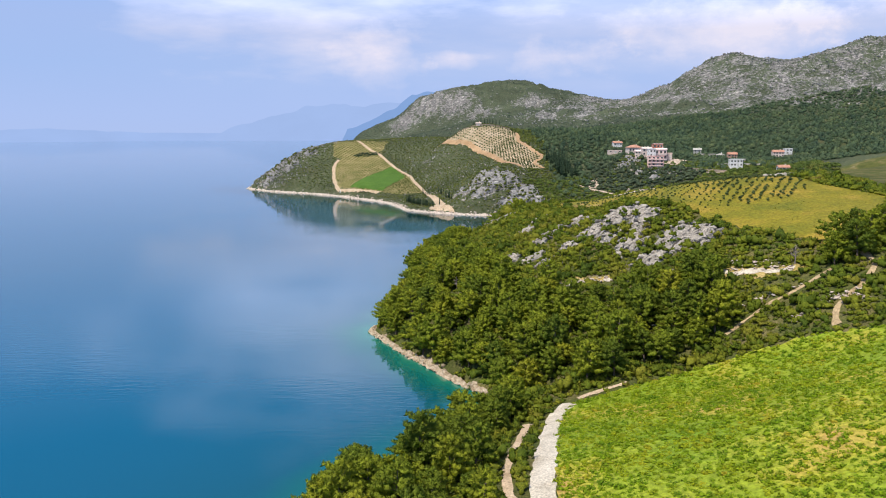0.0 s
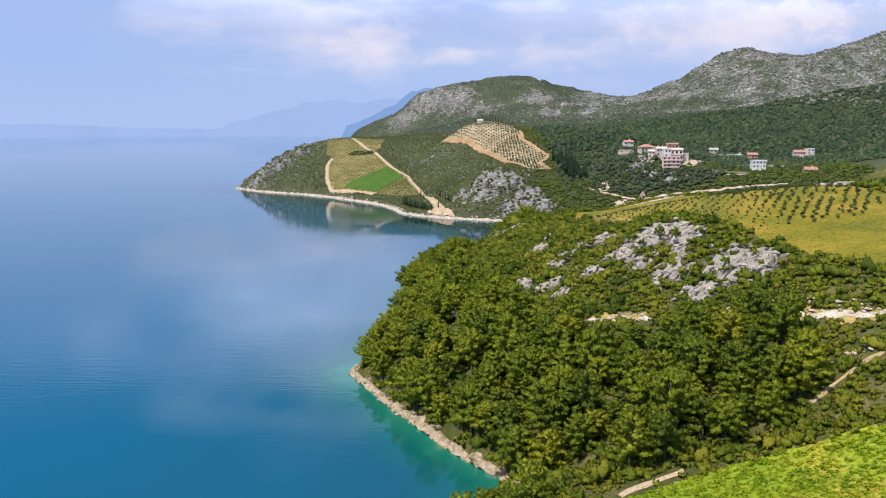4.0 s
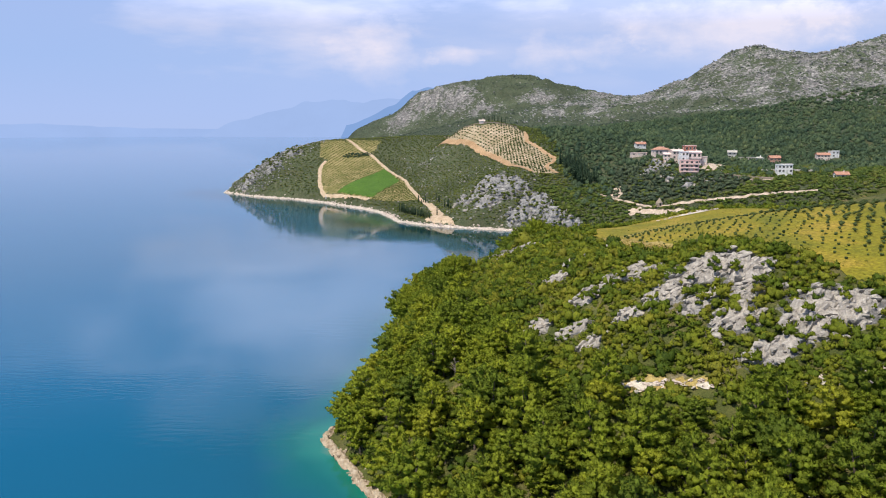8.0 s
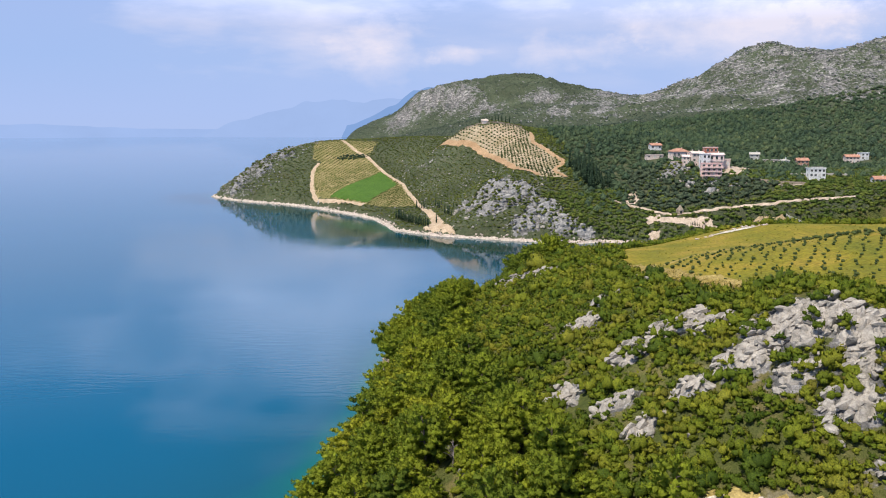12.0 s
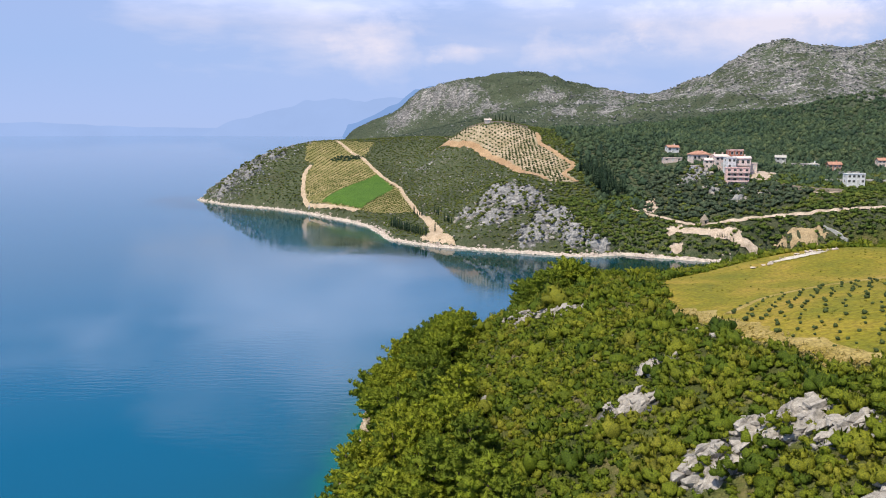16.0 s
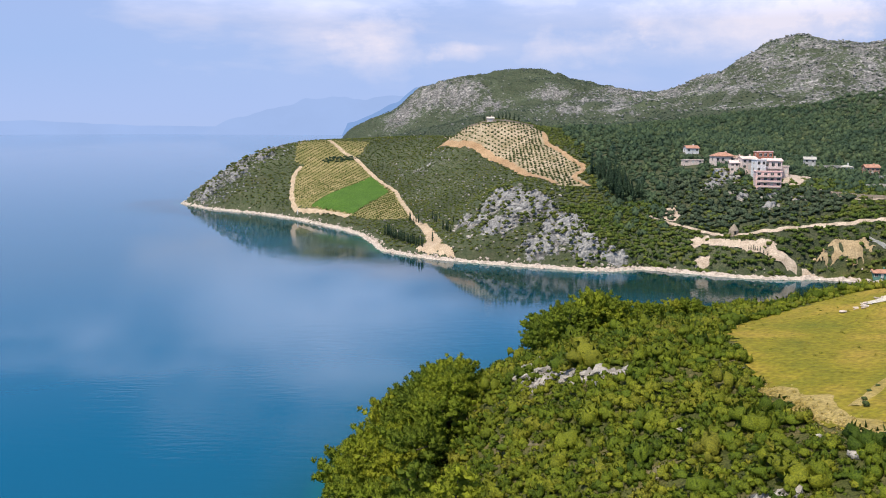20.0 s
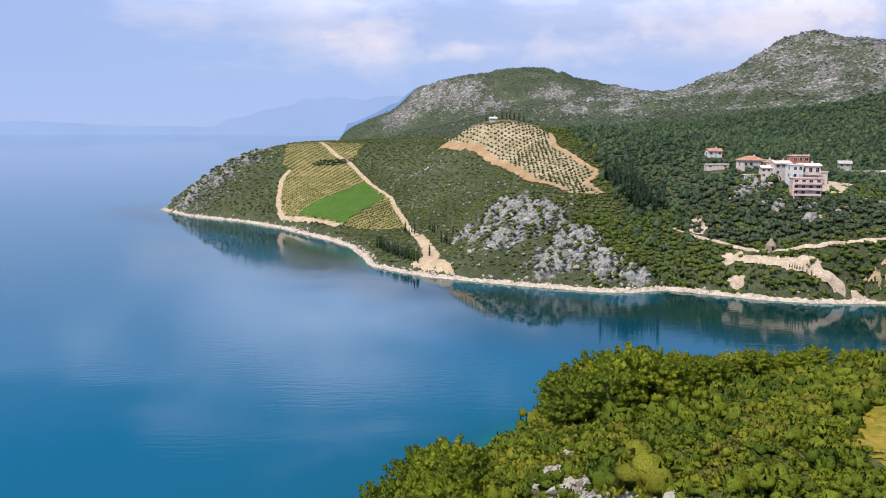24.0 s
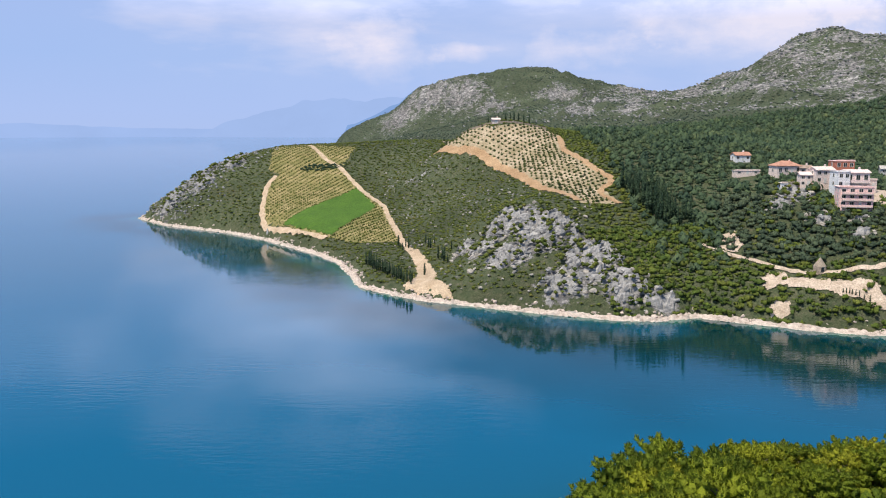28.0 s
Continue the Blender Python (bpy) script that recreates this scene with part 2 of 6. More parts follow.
def wave(x, y, size, seed=0.0):
    """Smooth uneven noise from -1 to 1, by sums of turned waves."""
    out, amp = 0, 0
    for k in range(6):
        a, f = 1.3 + 2.4 * k + seed, 2 * math.pi / size * (1 + 0.37 * k)
        w = 1 / (1 + 0.5 * k)
        u = x * math.cos(a) + y * math.sin(a)
        v = -x * math.sin(a) + y * math.cos(a)
        out = out + w * np.sin(f * u + 1.7 * np.sin(f * 0.43 * v + seed * 3.1 + k) + k * 2.1)
        amp += w
    return out / amp * 1.6


def land(x, y):
    """Height of the bare ground."""
    x, y = np.asarray(x, float), np.asarray(y, float)
    d = coast_distance(x, y)
    d = d + np.clip(0.9 * wave(x, y, 17.0) + 0.6 * wave(x, y, 6.0, 2.0) - 0.5, -1.6, 0.8) * np.clip((700 - np.abs(y - 450)) / 300, 0, 1)
    hill = np.zeros(x.shape)
    for hx, hy, r, h in HILLS:
        hill += h * np.exp(-((x - hx) ** 2 + (y - hy) ** 2) / (2 * r * r))
    far = np.clip((y - 850) / 250, 0, 1) * np.clip((hill - 40) / 60, 0, 1)
    hill = hill + far * (5 * wave(x, y, 130.0, 4.0) + 2.2 * wave(x, y, 45.0, 1.0))
    shore = np.where(d > 0, 2.2 * (1 - np.exp(-np.maximum(d, 0) / 2.5)), np.maximum(d * 0.35, -14))
    return shore + (1 - np.exp(-np.maximum(d - 1.5, 0) / 11)) * hill


# ---- plan of the fields, tracks and rocks ----
GREEN_FIELD = [(10, 55), (15.6, 101), (17.8, 119), (21.6, 141), (24.8, 147.5), (33, 151), (48, 155), (62, 155), (72, 150.5), (80, 141), (100, 125), (125, 100), (125, 55)]
MEADOW = [(46, 262), (43, 280), (43, 297), (46, 312), (48, 325), (54, 335), (66, 343), (80, 347), (107, 343), (128, 335), (132, 300), (120, 278), (112, 262),
          (112, 236), (124, 222), (112, 200), (100, 185), (88, 178), (80, 197), (72, 214), (66, 228), (60, 243), (50, 253)]
OLIVE_GROVE = [(52, 254), (48.5, 264), (47, 276), (48, 287), (58, 294), (80, 302), (108, 300), (112, 262), (107, 230), (94, 220), (73, 222), (62, 243)]
VINEYARD = [(-91, 842), (-56, 830), (-62, 795), (-46, 760), (-30, 731), (-23, 690), (-14, 655), (-35, 660), (-53, 678), (-84, 714), (-95, 726), (-101, 746),
            (-105, 778), (-101, 792), (-109, 799), (-114, 842)]
VINE_GREEN = [(-83, 715), (-48.5, 764), (-34, 730), (-52, 681)]
ORCHARD = [(-1, 851), (8, 838), (2, 776), (9, 758), (24, 742), (38, 710), (50, 654), (62, 616), (79, 621), (74, 642), (82, 651), (77, 664), (67, 707), (69, 746), (61, 758), (31, 756), (15, 800)]
BEACH = [(-10, 577), (-4, 569), (2, 565), (9, 562), (7, 567), (2, 577), (2.5, 590), (0, 606), (-4, 622), (-7, 634), (-10, 634), (-8, 618), (-5, 600), (-6, 588)]
# Bare earth above the bay.
CLEARINGS = [
    ([(109.9, 546.2), (113, 548), (117, 545), (117, 539.5), (109, 541.5)], "pale", "bare pale gravel clearing at the fork of the roads"),
    ([(127, 533.5), (130.3, 535.2), (136.2, 533), (141, 529.6), (139, 526.9), (131.9, 529.3)], "pale", "bare sandy clearing beside the road"),
    ([(109, 535), (111.6, 536.6), (115, 533.5), (113.3, 531), (109.8, 532)], "pale", "bare pale terrace above the rocks"),
    ([(103.6, 569), (107, 578), (111.7, 580.1), (112.5, 569), (107.8, 564)], "pale", "bare ochre earth clearing on the slope"),
    ([(154, 524.6), (158.4, 526.2), (165.4, 527), (174.1, 526), (178.5, 523.3), (172.4, 519.6), (161.8, 521.8)], "ochre", "bare ochre earth bank above the bay"),
    ([(158, 581), (163, 578), (170, 579), (179, 588), (182, 597), (174, 599), (166, 592)], "pale", "sandy yard beside the apartment block"),
    ([(112, 541.5), (117, 542.5), (122, 539), (128, 535.8), (133, 532), (130, 530.8), (122, 535)], "pale", "bare sandy earth where the roads meet"),
    ([(147, 521), (156, 520), (166, 517), (172, 514.5), (166, 513.5), (155, 516.5)], "pale", "pale gravel landing beside the bay"),
]
# Outcrops of bare limestone: x, y, half width, half depth.
NEAR_ROCKS = [(51, 228.5, 7, 6), (57, 223, 4, 4), (39, 244, 5.5, 4), (32, 242.5, 4, 3.4), (27, 261, 3.6, 2.8), (32.5, 269, 2.6, 2.6), (21, 239, 2.7, 3), (27, 231, 3.4, 1.6),
              (29, 223.5, 2.6, 1.8), (43, 226.5, 4, 3.6), (36, 226.5, 2.2, 2), (47, 219.5, 3, 2.2), (51, 212.5, 4, 3.6), (55, 217.5, 3, 3), (64.5, 207, 8.5, 6.5), (54, 202.5, 5, 3),
              (29, 314, 2.2, 1.9), (26, 318, 2.1, 1.6), (24, 322, 1.7, 1.4), (21, 326, 2.4, 1.8), (18.5, 328.5, 1.6, 1.2), (43, 238, 3, 2.2), (120, 266, 13, 6), (18.5, 338, 1.8, 1.5), (20.5, 331, 2, 1.4)]
FAR_ROCKS = [(32, 605, 10, 11), (44, 592, 12, 14), (58, 568, 10, 14), (66, 550, 7, 9), (30, 578, 9, 7), (48, 556, 9, 8), (141, 597, 6, 9), (133, 590, 5, 5), (140, 572, 3, 3), (20, 592, 5, 5), (13, 606, 4, 5), (76, 544, 6, 4), (152, 566, 2.5, 2), (163, 560, 3, 2), (147, 556, 2.5, 2), (-150, 795, 6, 8), (-135, 812, 6, 7), (-172, 800, 8, 12), (-158, 820, 8, 12), (-144, 836, 9, 9),
             (-70, 1560, 36, 50), (-25, 1580, 45, 50), (25, 1540, 40, 60), (70, 1470, 30, 40), (150, 1230, 40, 60), (200, 1330, 50, 50), (210, 1170, 30, 60), (170, 1480, 40, 30), (280, 1500, 40, 40)]


def within(shape, x, y):
    inside = np.zeros(np.shape(x), bool)
    for (ax, ay), (bx, by) in zip(shape, shape[1:] + shape[:1]):
        if by != ay:
            inside ^= ((ay > y) != (by > y)) & (x < ax + (y - ay) * (bx - ax) / (by - ay))
    return inside


def rockiness(x, y):
    out = np.zeros(np.shape(x))
    for rx, ry, w, h in NEAR_ROCKS + FAR_ROCKS:
        out = np.maximum(out, np.exp(-(((x - rx) / w) ** 2 + ((y - ry) / h) ** 2) * 0.9))
    return out


TRACKS = {}          # every track by name: its line and half width


def beside_tracks(x, y, extra):
    near = np.zeros(np.shape(x), bool)
    for line, half in TRACKS.values():
        for (ax, ay), (bx, by) in zip(line, line[1:]):
            dx, dy = bx - ax, by - ay
            s = np.clip(((x - ax) * dx + (y - ay) * dy) / (dx * dx + dy * dy), 0, 1)
            near |= (x - ax - s * dx) ** 2 + (y - ay - s * dy) ** 2 < (half + extra) ** 2
    return near


def mesh_object(name, verts, faces, mat, smooth=False, attributes=None, parent=None):
    """One mesh from arrays; faces all with the same number of corners."""
    verts, faces = np.asarray(verts, np.float32), np.asarray(faces, np.int32)
    me = bpy.data.meshes.new(name)
    n = faces.shape[1]
    me.vertices.add(len(verts))
    me.vertices.foreach_set("co", verts.ravel())
    me.loops.add(faces.size)
    me.loops.foreach_set("vertex_index", faces.ravel())
    me.polygons.add(len(faces))
    me.polygons.foreach_set("loop_start", np.arange(0, faces.size, n, dtype=np.int32))
    me.polygons.foreach_set("use_smooth", np.full(len(faces), smooth))
    for key, values in (attributes or {}).items():
        me.attributes.new(key, "FLOAT", "POINT").data.foreach_set("value", np.asarray(values, np.float32))
    me.materials.append(mat)
    me.update(calc_edges=True)
    me.validate()
    ob = new(name, me)
    ob.parent = parent
    return ob


def grid_faces(nx, ny):
    i = np.arange((nx - 1) * (ny - 1))
    a = i // (nx - 1) * nx + i % (nx - 1)
    return np.stack([a, a + 1, a + nx + 1, a + nx], 1)


def steps(*spans):
    """Grid lines: (from, to, step) spans end to end."""
    out = [np.arange(a, b, s) for a, b, s in spans]
    return np.concatenate(out + [[spans[-1][1]]])


# ---- ground ----
def ground_material():
    m, n, l, b = material("ground", 0.92, spec=0.15)
    at = n.new("ShaderNodeAttribute")
    at.attribute_name = "rocky"
    wood = n.new("ShaderNodeAttribute")
    wood.attribute_name = "wooded"
    big, mid, fine = noise_node(n, l, 0.022, 6), noise_node(n, l, 0.16, 6, 0.65), noise_node(n, l, 1.3, 4, 0.65)
    scrub = ramp(n, [(0.3, (0.07, 0.09, 0.024)), (0.5, (0.115, 0.125, 0.036)), (0.62, (0.19, 0.165, 0.065)), (0.72, (0.28, 0.24, 0.16))])
    l.new(mid.outputs[0], scrub.inputs[0])
    stone = ramp(n, [(0.36, (0.075, 0.082, 0.082)), (0.5, (0.20, 0.192, 0.19)), (0.62, (0.50, 0.475, 0.46))])
    l.new(noise_node(n, l, 0.24, 7, 0.78).outputs[0], stone.inputs[0])
    speck = noise_node(n, l, 0.5, 4, 0.7)
    both = n.new("ShaderNodeMath")
    both.operation = "MULTIPLY_ADD"
    both.inputs[1].default_value = 0.55
    l.new(mid.outputs[0], both.inputs[0])
    half = n.new("ShaderNodeMath")
    half.operation = "MULTIPLY"
    half.inputs[1].default_value = 0.45
    l.new(speck.outputs[0], half.inputs[0])
    l.new(half.outputs[0], both.inputs[2])
    add = n.new("ShaderNodeMath")
    add.operation = "ADD"
    l.new(at.outputs["Fac"], add.inputs[0])
    l.new(both.outputs[0], add.inputs[1])
    edge = ramp(n, [(0.66, (0, 0, 0)), (0.72, (1, 1, 1))])
    l.new(add.outputs[0], edge.inputs[0])
    under = ramp(n, [(0.3, (0.048, 0.072, 0.040)), (0.5, (0.080, 0.102, 0.060)), (0.68, (0.142, 0.138, 0.096))])
    l.new(speck.outputs[0], under.inputs[0])
    floor = mix(n, l, wood.outputs["Fac"], scrub.outputs[0], under.outputs[0])
    col = mix(n, l, edge.outputs[0], floor, stone.outputs[0])
    tone = ramp(n, [(0.35, (0.8, 0.8, 0.8)), (0.65, (1.15, 1.15, 1.15))])
    l.new(big.outputs[0], tone.inputs[0])
    l.new(mix(n, l, 1.0, col, tone.outputs[0], "MULTIPLY"), b.inputs["Base Color"])
    h = n.new("ShaderNodeMath")
    h.operation = "MULTIPLY_ADD"
    h.inputs[1].default_value = 3.0
    l.new(mid.outputs[0], h.inputs[0])
    l.new(fine.outputs[0], h.inputs[2])
    bump(n, l, h.outputs[0], 0.9, 1.2, b)
    return m


def build_ground():
    xs = steps((-4700, -300, 200), (-300, -60, 5), (-60, 140, 1.8), (140, 330, 4.5), (330, 900, 11), (900, 4700, 190))
    ys = steps((-1500, 60, 120), (60, 430, 1.8), (430, 530, 4), (530, 900, 3), (900, 1800, 10), (1800, 4700, 190))
    x, y = np.meshgrid(xs, ys)
    z, rock = land(x, y), rockiness(x, y)
    z = z + rock * (y > 1000) * np.clip(wave(x, y, 31.0, 1.0) + 0.6 * wave(x, y, 15.0, 3.0), -1, 2) * 3.0
    slope = (y > 530) * (x < 70) * (x > -30) * np.clip(0.35 + 0.6 * wave(x, y, 60.0, 9.0), 0, 1.0)
    stony = np.clip((z - 72 - 12 * wave(x, y, 90.0, 6.0)) / 22, 0, 1) * np.clip((x - 190) / 60, 0, 1) * np.clip((1500 - y) / 100, 0, 1)
    crags = 0.15 * stony + 0.25 * rock * (1 - stony) + 0.06 * wave(x, y, 75.0, 5.0) * stony + 0.05 * wave(x, y, 26.0, 2.0) + 0.04
    rocky = np.clip(np.where(y > 930, crags, np.maximum(rock * 0.5, 0.17 * slope + 0.15 * np.clip((-132 - x + 0.25 * (y - 800)) / 25, 0, 1) * (y > 700))), 0, 1)
    wooded = np.clip((y - 640) / 150, 0, 1) * np.clip((84 - z + 12 * wave(x, y, 90.0, 6.0)) / 16, 0, 1) * (x > 60)
    rocky = rocky - 0.2 * wooded
    wooded = np.maximum(wooded, np.clip((y - 860) / 100, 0, 1))
    wooded = np.maximum(wooded, 0.8 * (y > 520) * (x < 300))
    verts = np.stack([x.ravel(), y.ravel(), z.ravel()], 1)
    ob = mesh_object("ground", verts, grid_faces(len(xs), len(ys)), ground_material(), True, {"rocky": rocky.ravel(), "wooded": wooded.ravel()})
    return tagged(ob, "rocky Mediterranean ground of scrub soil and limestone, down into the sea", "ground", kind="structure")


def height_at(x, y):
    return float(land(np.array([x]), np.array([y]))[0])


# ---- sea ----
def water_material():
    m, n, l, b = material("sea_water", 0.03, spec=0.8)
    b.inputs["IOR"].default_value = 1.333
    at = n.new("ShaderNodeAttribute")
    at.attribute_name = "depth"
    r = ramp(n, [(0.0, (0.10, 0.20, 0.14)), (0.06, (0.014, 0.17, 0.12)), (0.25, (0.003, 0.11, 0.10)), (0.55, (0.002, 0.078, 0.130)), (1.0, (0.000, 0.086, 0.172))])
    l.new(at.outputs["Fac"], r.inputs[0])
    dark_reflection = n.new("ShaderNodeAttribute")
    dark_reflection.attribute_name = "dark_reflection"
    # hillside reflection painted as a dark teal base colour
    l.new(mix(n, l, dark_reflection.outputs["Fac"], r.outputs[0], (0.000, 0.026, 0.030)), b.inputs["Base Color"])
    calm, chop = noise_node(n, l, 0.011, 3), noise_node(n, l, 0.38, 3, 0.6, (0.4, 1.7, 1), 0.25)
    patch = ramp(n, [(0.42, (0.15, 0.15, 0.15)), (0.62, (1, 1, 1))])
    l.new(calm.outputs[0], patch.inputs[0])
    h = n.new("ShaderNodeMath")
    h.operation = "MULTIPLY"
    l.new(chop.outputs[0], h.inputs[0])
    l.new(patch.outputs[0], h.inputs[1])
    bump(n, l, h.outputs[0], 0.115, 0.4, b)
    return m


def build_sea():
    xs = steps((-4700, -340, 110), (-340, -80, 8), (-80, 270, 5), (270, 4700, 400))
    ys = steps((-1500, 40, 150), (40, 860, 5), (860, 1400, 30), (1400, 4700, 150))
    x, y = np.meshgrid(xs, ys)
    d = -coast_distance(x, y) + 2.0 * wave(x, y, 26.0, 2.0)
    reach = 9 + 11 * np.clip((300 - y) / 60, 0, 1)
    depth = 1 - np.exp(-np.maximum(d, 0) / reach)
    # darkened water of the bay: the headland's reflection, put into the colour
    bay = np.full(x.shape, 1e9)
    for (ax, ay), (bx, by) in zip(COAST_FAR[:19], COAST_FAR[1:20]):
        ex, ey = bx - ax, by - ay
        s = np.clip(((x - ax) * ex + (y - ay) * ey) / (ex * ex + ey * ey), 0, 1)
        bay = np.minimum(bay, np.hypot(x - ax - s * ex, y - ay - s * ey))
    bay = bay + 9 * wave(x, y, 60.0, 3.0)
    dark_reflection = 0.97 * np.clip(1.5 - bay / (36 + 34 * np.clip((x + 30) / 60, 0, 1)), 0, 1) * np.clip((bay - 3) / 16, 0.1, 1)
    ob = mesh_object("sea", np.stack([x.ravel(), y.ravel(), np.zeros(x.size)], 1), grid_faces(len(xs), len(ys)), water_material(), True, {"depth": depth.ravel(), "dark_reflection": dark_reflection.ravel()})
    return tagged(ob, "calm deep blue sea turning turquoise over the shallows", "sea", kind="structure")


# ---- sky and far shores ----
def sky_material():
    """Hazy summer sky with thin cumulus over the land; gives off the light of the sky."""
    m = bpy.data.materials.new("hazy_sky")
    m.use_nodes = True
    n, l = m.node_tree.nodes, m.node_tree.links
    n.remove(n["Principled BSDF"])
    co = n.new("ShaderNodeNewGeometry")
    xyz = n.new("ShaderNodeSeparateXYZ")
    l.new(co.outputs["Position"], xyz.inputs[0])
    up = n.new("ShaderNodeMath")
    up.operation = "DIVIDE"
    up.inputs[1].default_value = 4700
    l.new(xyz.outputs["Z"], up.inputs[0])
    base = ramp(n, [(0.0, (0.43, 0.55, 0.87)), (0.03, (0.42, 0.55, 0.89)), (0.09, (0.38, 0.53, 0.88)), (0.145, (0.38, 0.52, 0.87)), (0.2, (0.34, 0.52, 0.93)), (0.27, (0.20, 0.43, 0.88)), (0.36, (0.10, 0.34, 0.76)), (0.6, (0.22, 0.38, 0.75))])
    l.new(up.outputs[0], base.inputs[0])
    # whiter towards the land in the east
    side = n.new("ShaderNodeMapRange")
    side.interpolation_type = "SMOOTHERSTEP"
    side.inputs["From Min"].default_value, side.inputs["From Max"].default_value = -2800, 2300
    side.inputs["To Min"].default_value, side.inputs["To Max"].default_value = 0.0, 0.55
    l.new(xyz.outputs["X"], side.inputs["Value"])
    cloud = noise_node(n, l, 0.0032, 8, 0.6, (1, 1, 1.6))
    wisp = noise_node(n, l, 0.0011, 6, 0.55, (1, 1, 4.0))
    streak = ramp(n, [(0.35, (0.25, 0.25, 0.25)), (0.68, (1, 1, 1))])
    l.new(wisp.outputs[0], streak.inputs[0])
    thin = ramp(n, [(0.15, (1, 1, 1)), (0.21, (0, 0, 0))])
    l.new(up.outputs[0], thin.inputs[0])
    veil = n.new("ShaderNodeMath")
    veil.operation = "MULTIPLY"
    l.new(side.outputs[0], veil.inputs[0])
    l.new(mix(n, l, 1.0, streak.outputs[0], thin.outputs[0], "MULTIPLY"), veil.inputs[1])
    # soft heaps of fair-weather cloud
    amount = veil.outputs[0]
    for cx, cz, w, h, even in ((-750, 1150, 1300, 780, 1), (-370, 500, 330, 210, 0), (60, 470, 180, 70, 0), (760, 480, 360, 120, 0), (1650, 620, 800, 200, 0), (2700, 700, 900, 300, 0), (-3200, 700, 900, 260, 0)):
        mp = n.new("ShaderNodeMapping")
        mp.inputs["Location"].default_value = (-cx / w, 0, -cz / h)
        mp.inputs["Scale"].default_value = (1 / w, 0, 1 / h)
        l.new(co.outputs["Position"], mp.inputs["Vector"])
        far = n.new("ShaderNodeVectorMath")
        far.operation = "LENGTH"
        l.new(mp.outputs[0], far.inputs[0])
        heap = n.new("ShaderNodeMath")
        heap.operation = "MULTIPLY_ADD"
        heap.inputs[1].default_value = -0.42
        l.new(far.outputs["Value"], heap.inputs[0])
        l.new((wisp if even else cloud).outputs[0], heap.inputs[2])
        r = ramp(n, [(0.08, (0, 0, 0)), (0.34, (0.42, 0.42, 0.42)), (0.6, (0.8, 0.8, 0.8))])
        l.new(heap.outputs[0], r.inputs[0])
        top = n.new("ShaderNodeMath")
        top.operation = "ADD"
        l.new(amount, top.inputs[0])
        l.new(r.outputs[0], top.inputs[1])
        amount = top.outputs[0]
    low = ramp(n, [(0.025, (0, 0, 0)), (0.10, (1, 1, 1))])
    l.new(up.outputs[0], low.inputs[0])
    amount = mix(n, l, 1.0, amount, low.outputs[0], "MULTIPLY")
    bright = ramp(n, [(0.13, (0.82, 0.79, 0.93)), (0.2, (1.25, 1.38, 1.9))])
    l.new(up.outputs[0], bright.inputs[0])
    col = mix(n, l, amount, base.outputs[0], bright.outputs[0])
    em = n.new("ShaderNodeEmission")
    l.new(col, em.inputs["Color"])
    clear = n.new("ShaderNodeBsdfTransparent")
    fade = ramp(n, [(0.62, (0, 0, 0)), (0.95, (1, 1, 1))])
    l.new(up.outputs[0], fade.inputs[0])
    ms = n.new("ShaderNodeMixShader")
    l.new(fade.outputs[0], ms.inputs[0])
    l.new(em.outputs[0], ms.inputs[1])
    l.new(clear.outputs[0], ms.inputs[2])
    l.new(ms.outputs[0], n["Material Output"].inputs["Surface"])
    return m


def build_sky():
    turns, rows = 96, [-60, 0, 60, 150, 300, 500, 800, 1200, 1800, 2600, 3600, 4700]
    verts = [(4690 * math.cos(a), 150 + 4690 * math.sin(a), z) for z in rows for a in np.linspace(0, 2 * math.pi, turns, endpoint=False)]
    faces = [(r * turns + i, r * turns + (i + 1) % turns, (r + 1) * turns + (i + 1) % turns, (r + 1) * turns + i) for r in range(len(rows) - 1) for i in range(turns)]
    ob = mesh_object("backdrop", verts, faces, sky_material(), True)
    return tagged(ob, "hazy pale blue summer sky with thin white clouds", "sky", kind="structure")


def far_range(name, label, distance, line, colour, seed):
    """A mountain range lost in haze, as a long wedge: bearing in degrees and height along its crest. The haze is put
    into its glowing flat colour.
    """
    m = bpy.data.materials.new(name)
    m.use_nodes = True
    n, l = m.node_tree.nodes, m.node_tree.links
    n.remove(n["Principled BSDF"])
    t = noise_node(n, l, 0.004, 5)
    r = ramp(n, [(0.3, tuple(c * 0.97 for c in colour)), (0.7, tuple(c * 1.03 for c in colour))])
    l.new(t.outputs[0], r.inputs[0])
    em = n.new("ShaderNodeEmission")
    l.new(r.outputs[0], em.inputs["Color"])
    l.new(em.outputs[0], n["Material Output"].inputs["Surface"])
    verts, cols = [], 160
    bearings, tops = [p[0] for p in line], [p[1] for p in line]
    for k, bearing in enumerate(np.linspace(bearings[0], bearings[-1], cols)):
        h = float(np.interp(bearing, bearings, tops))
        h = max(h + 0.05 * h * float(wave(np.array(bearing * 10.0), np.array(seed * 1.0), 28.0, seed)), 0.5)
        s, c = math.sin(radians(bearing)), math.cos(radians(bearing))
        for r_, z in ((distance - h * 1.2 - 30, -5), (distance, h), (distance + h * 0.6 + 30, -5)):
            verts.append((r_ * s, 150 + r_ * c, z))
    faces = [(3 * k + a, 3 * k + 3 + a, 3 * k + 4 + a, 3 * k + 1 + a) for k in range(cols - 1) for a in (0, 1)]
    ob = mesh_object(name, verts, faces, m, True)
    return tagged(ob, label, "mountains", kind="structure")


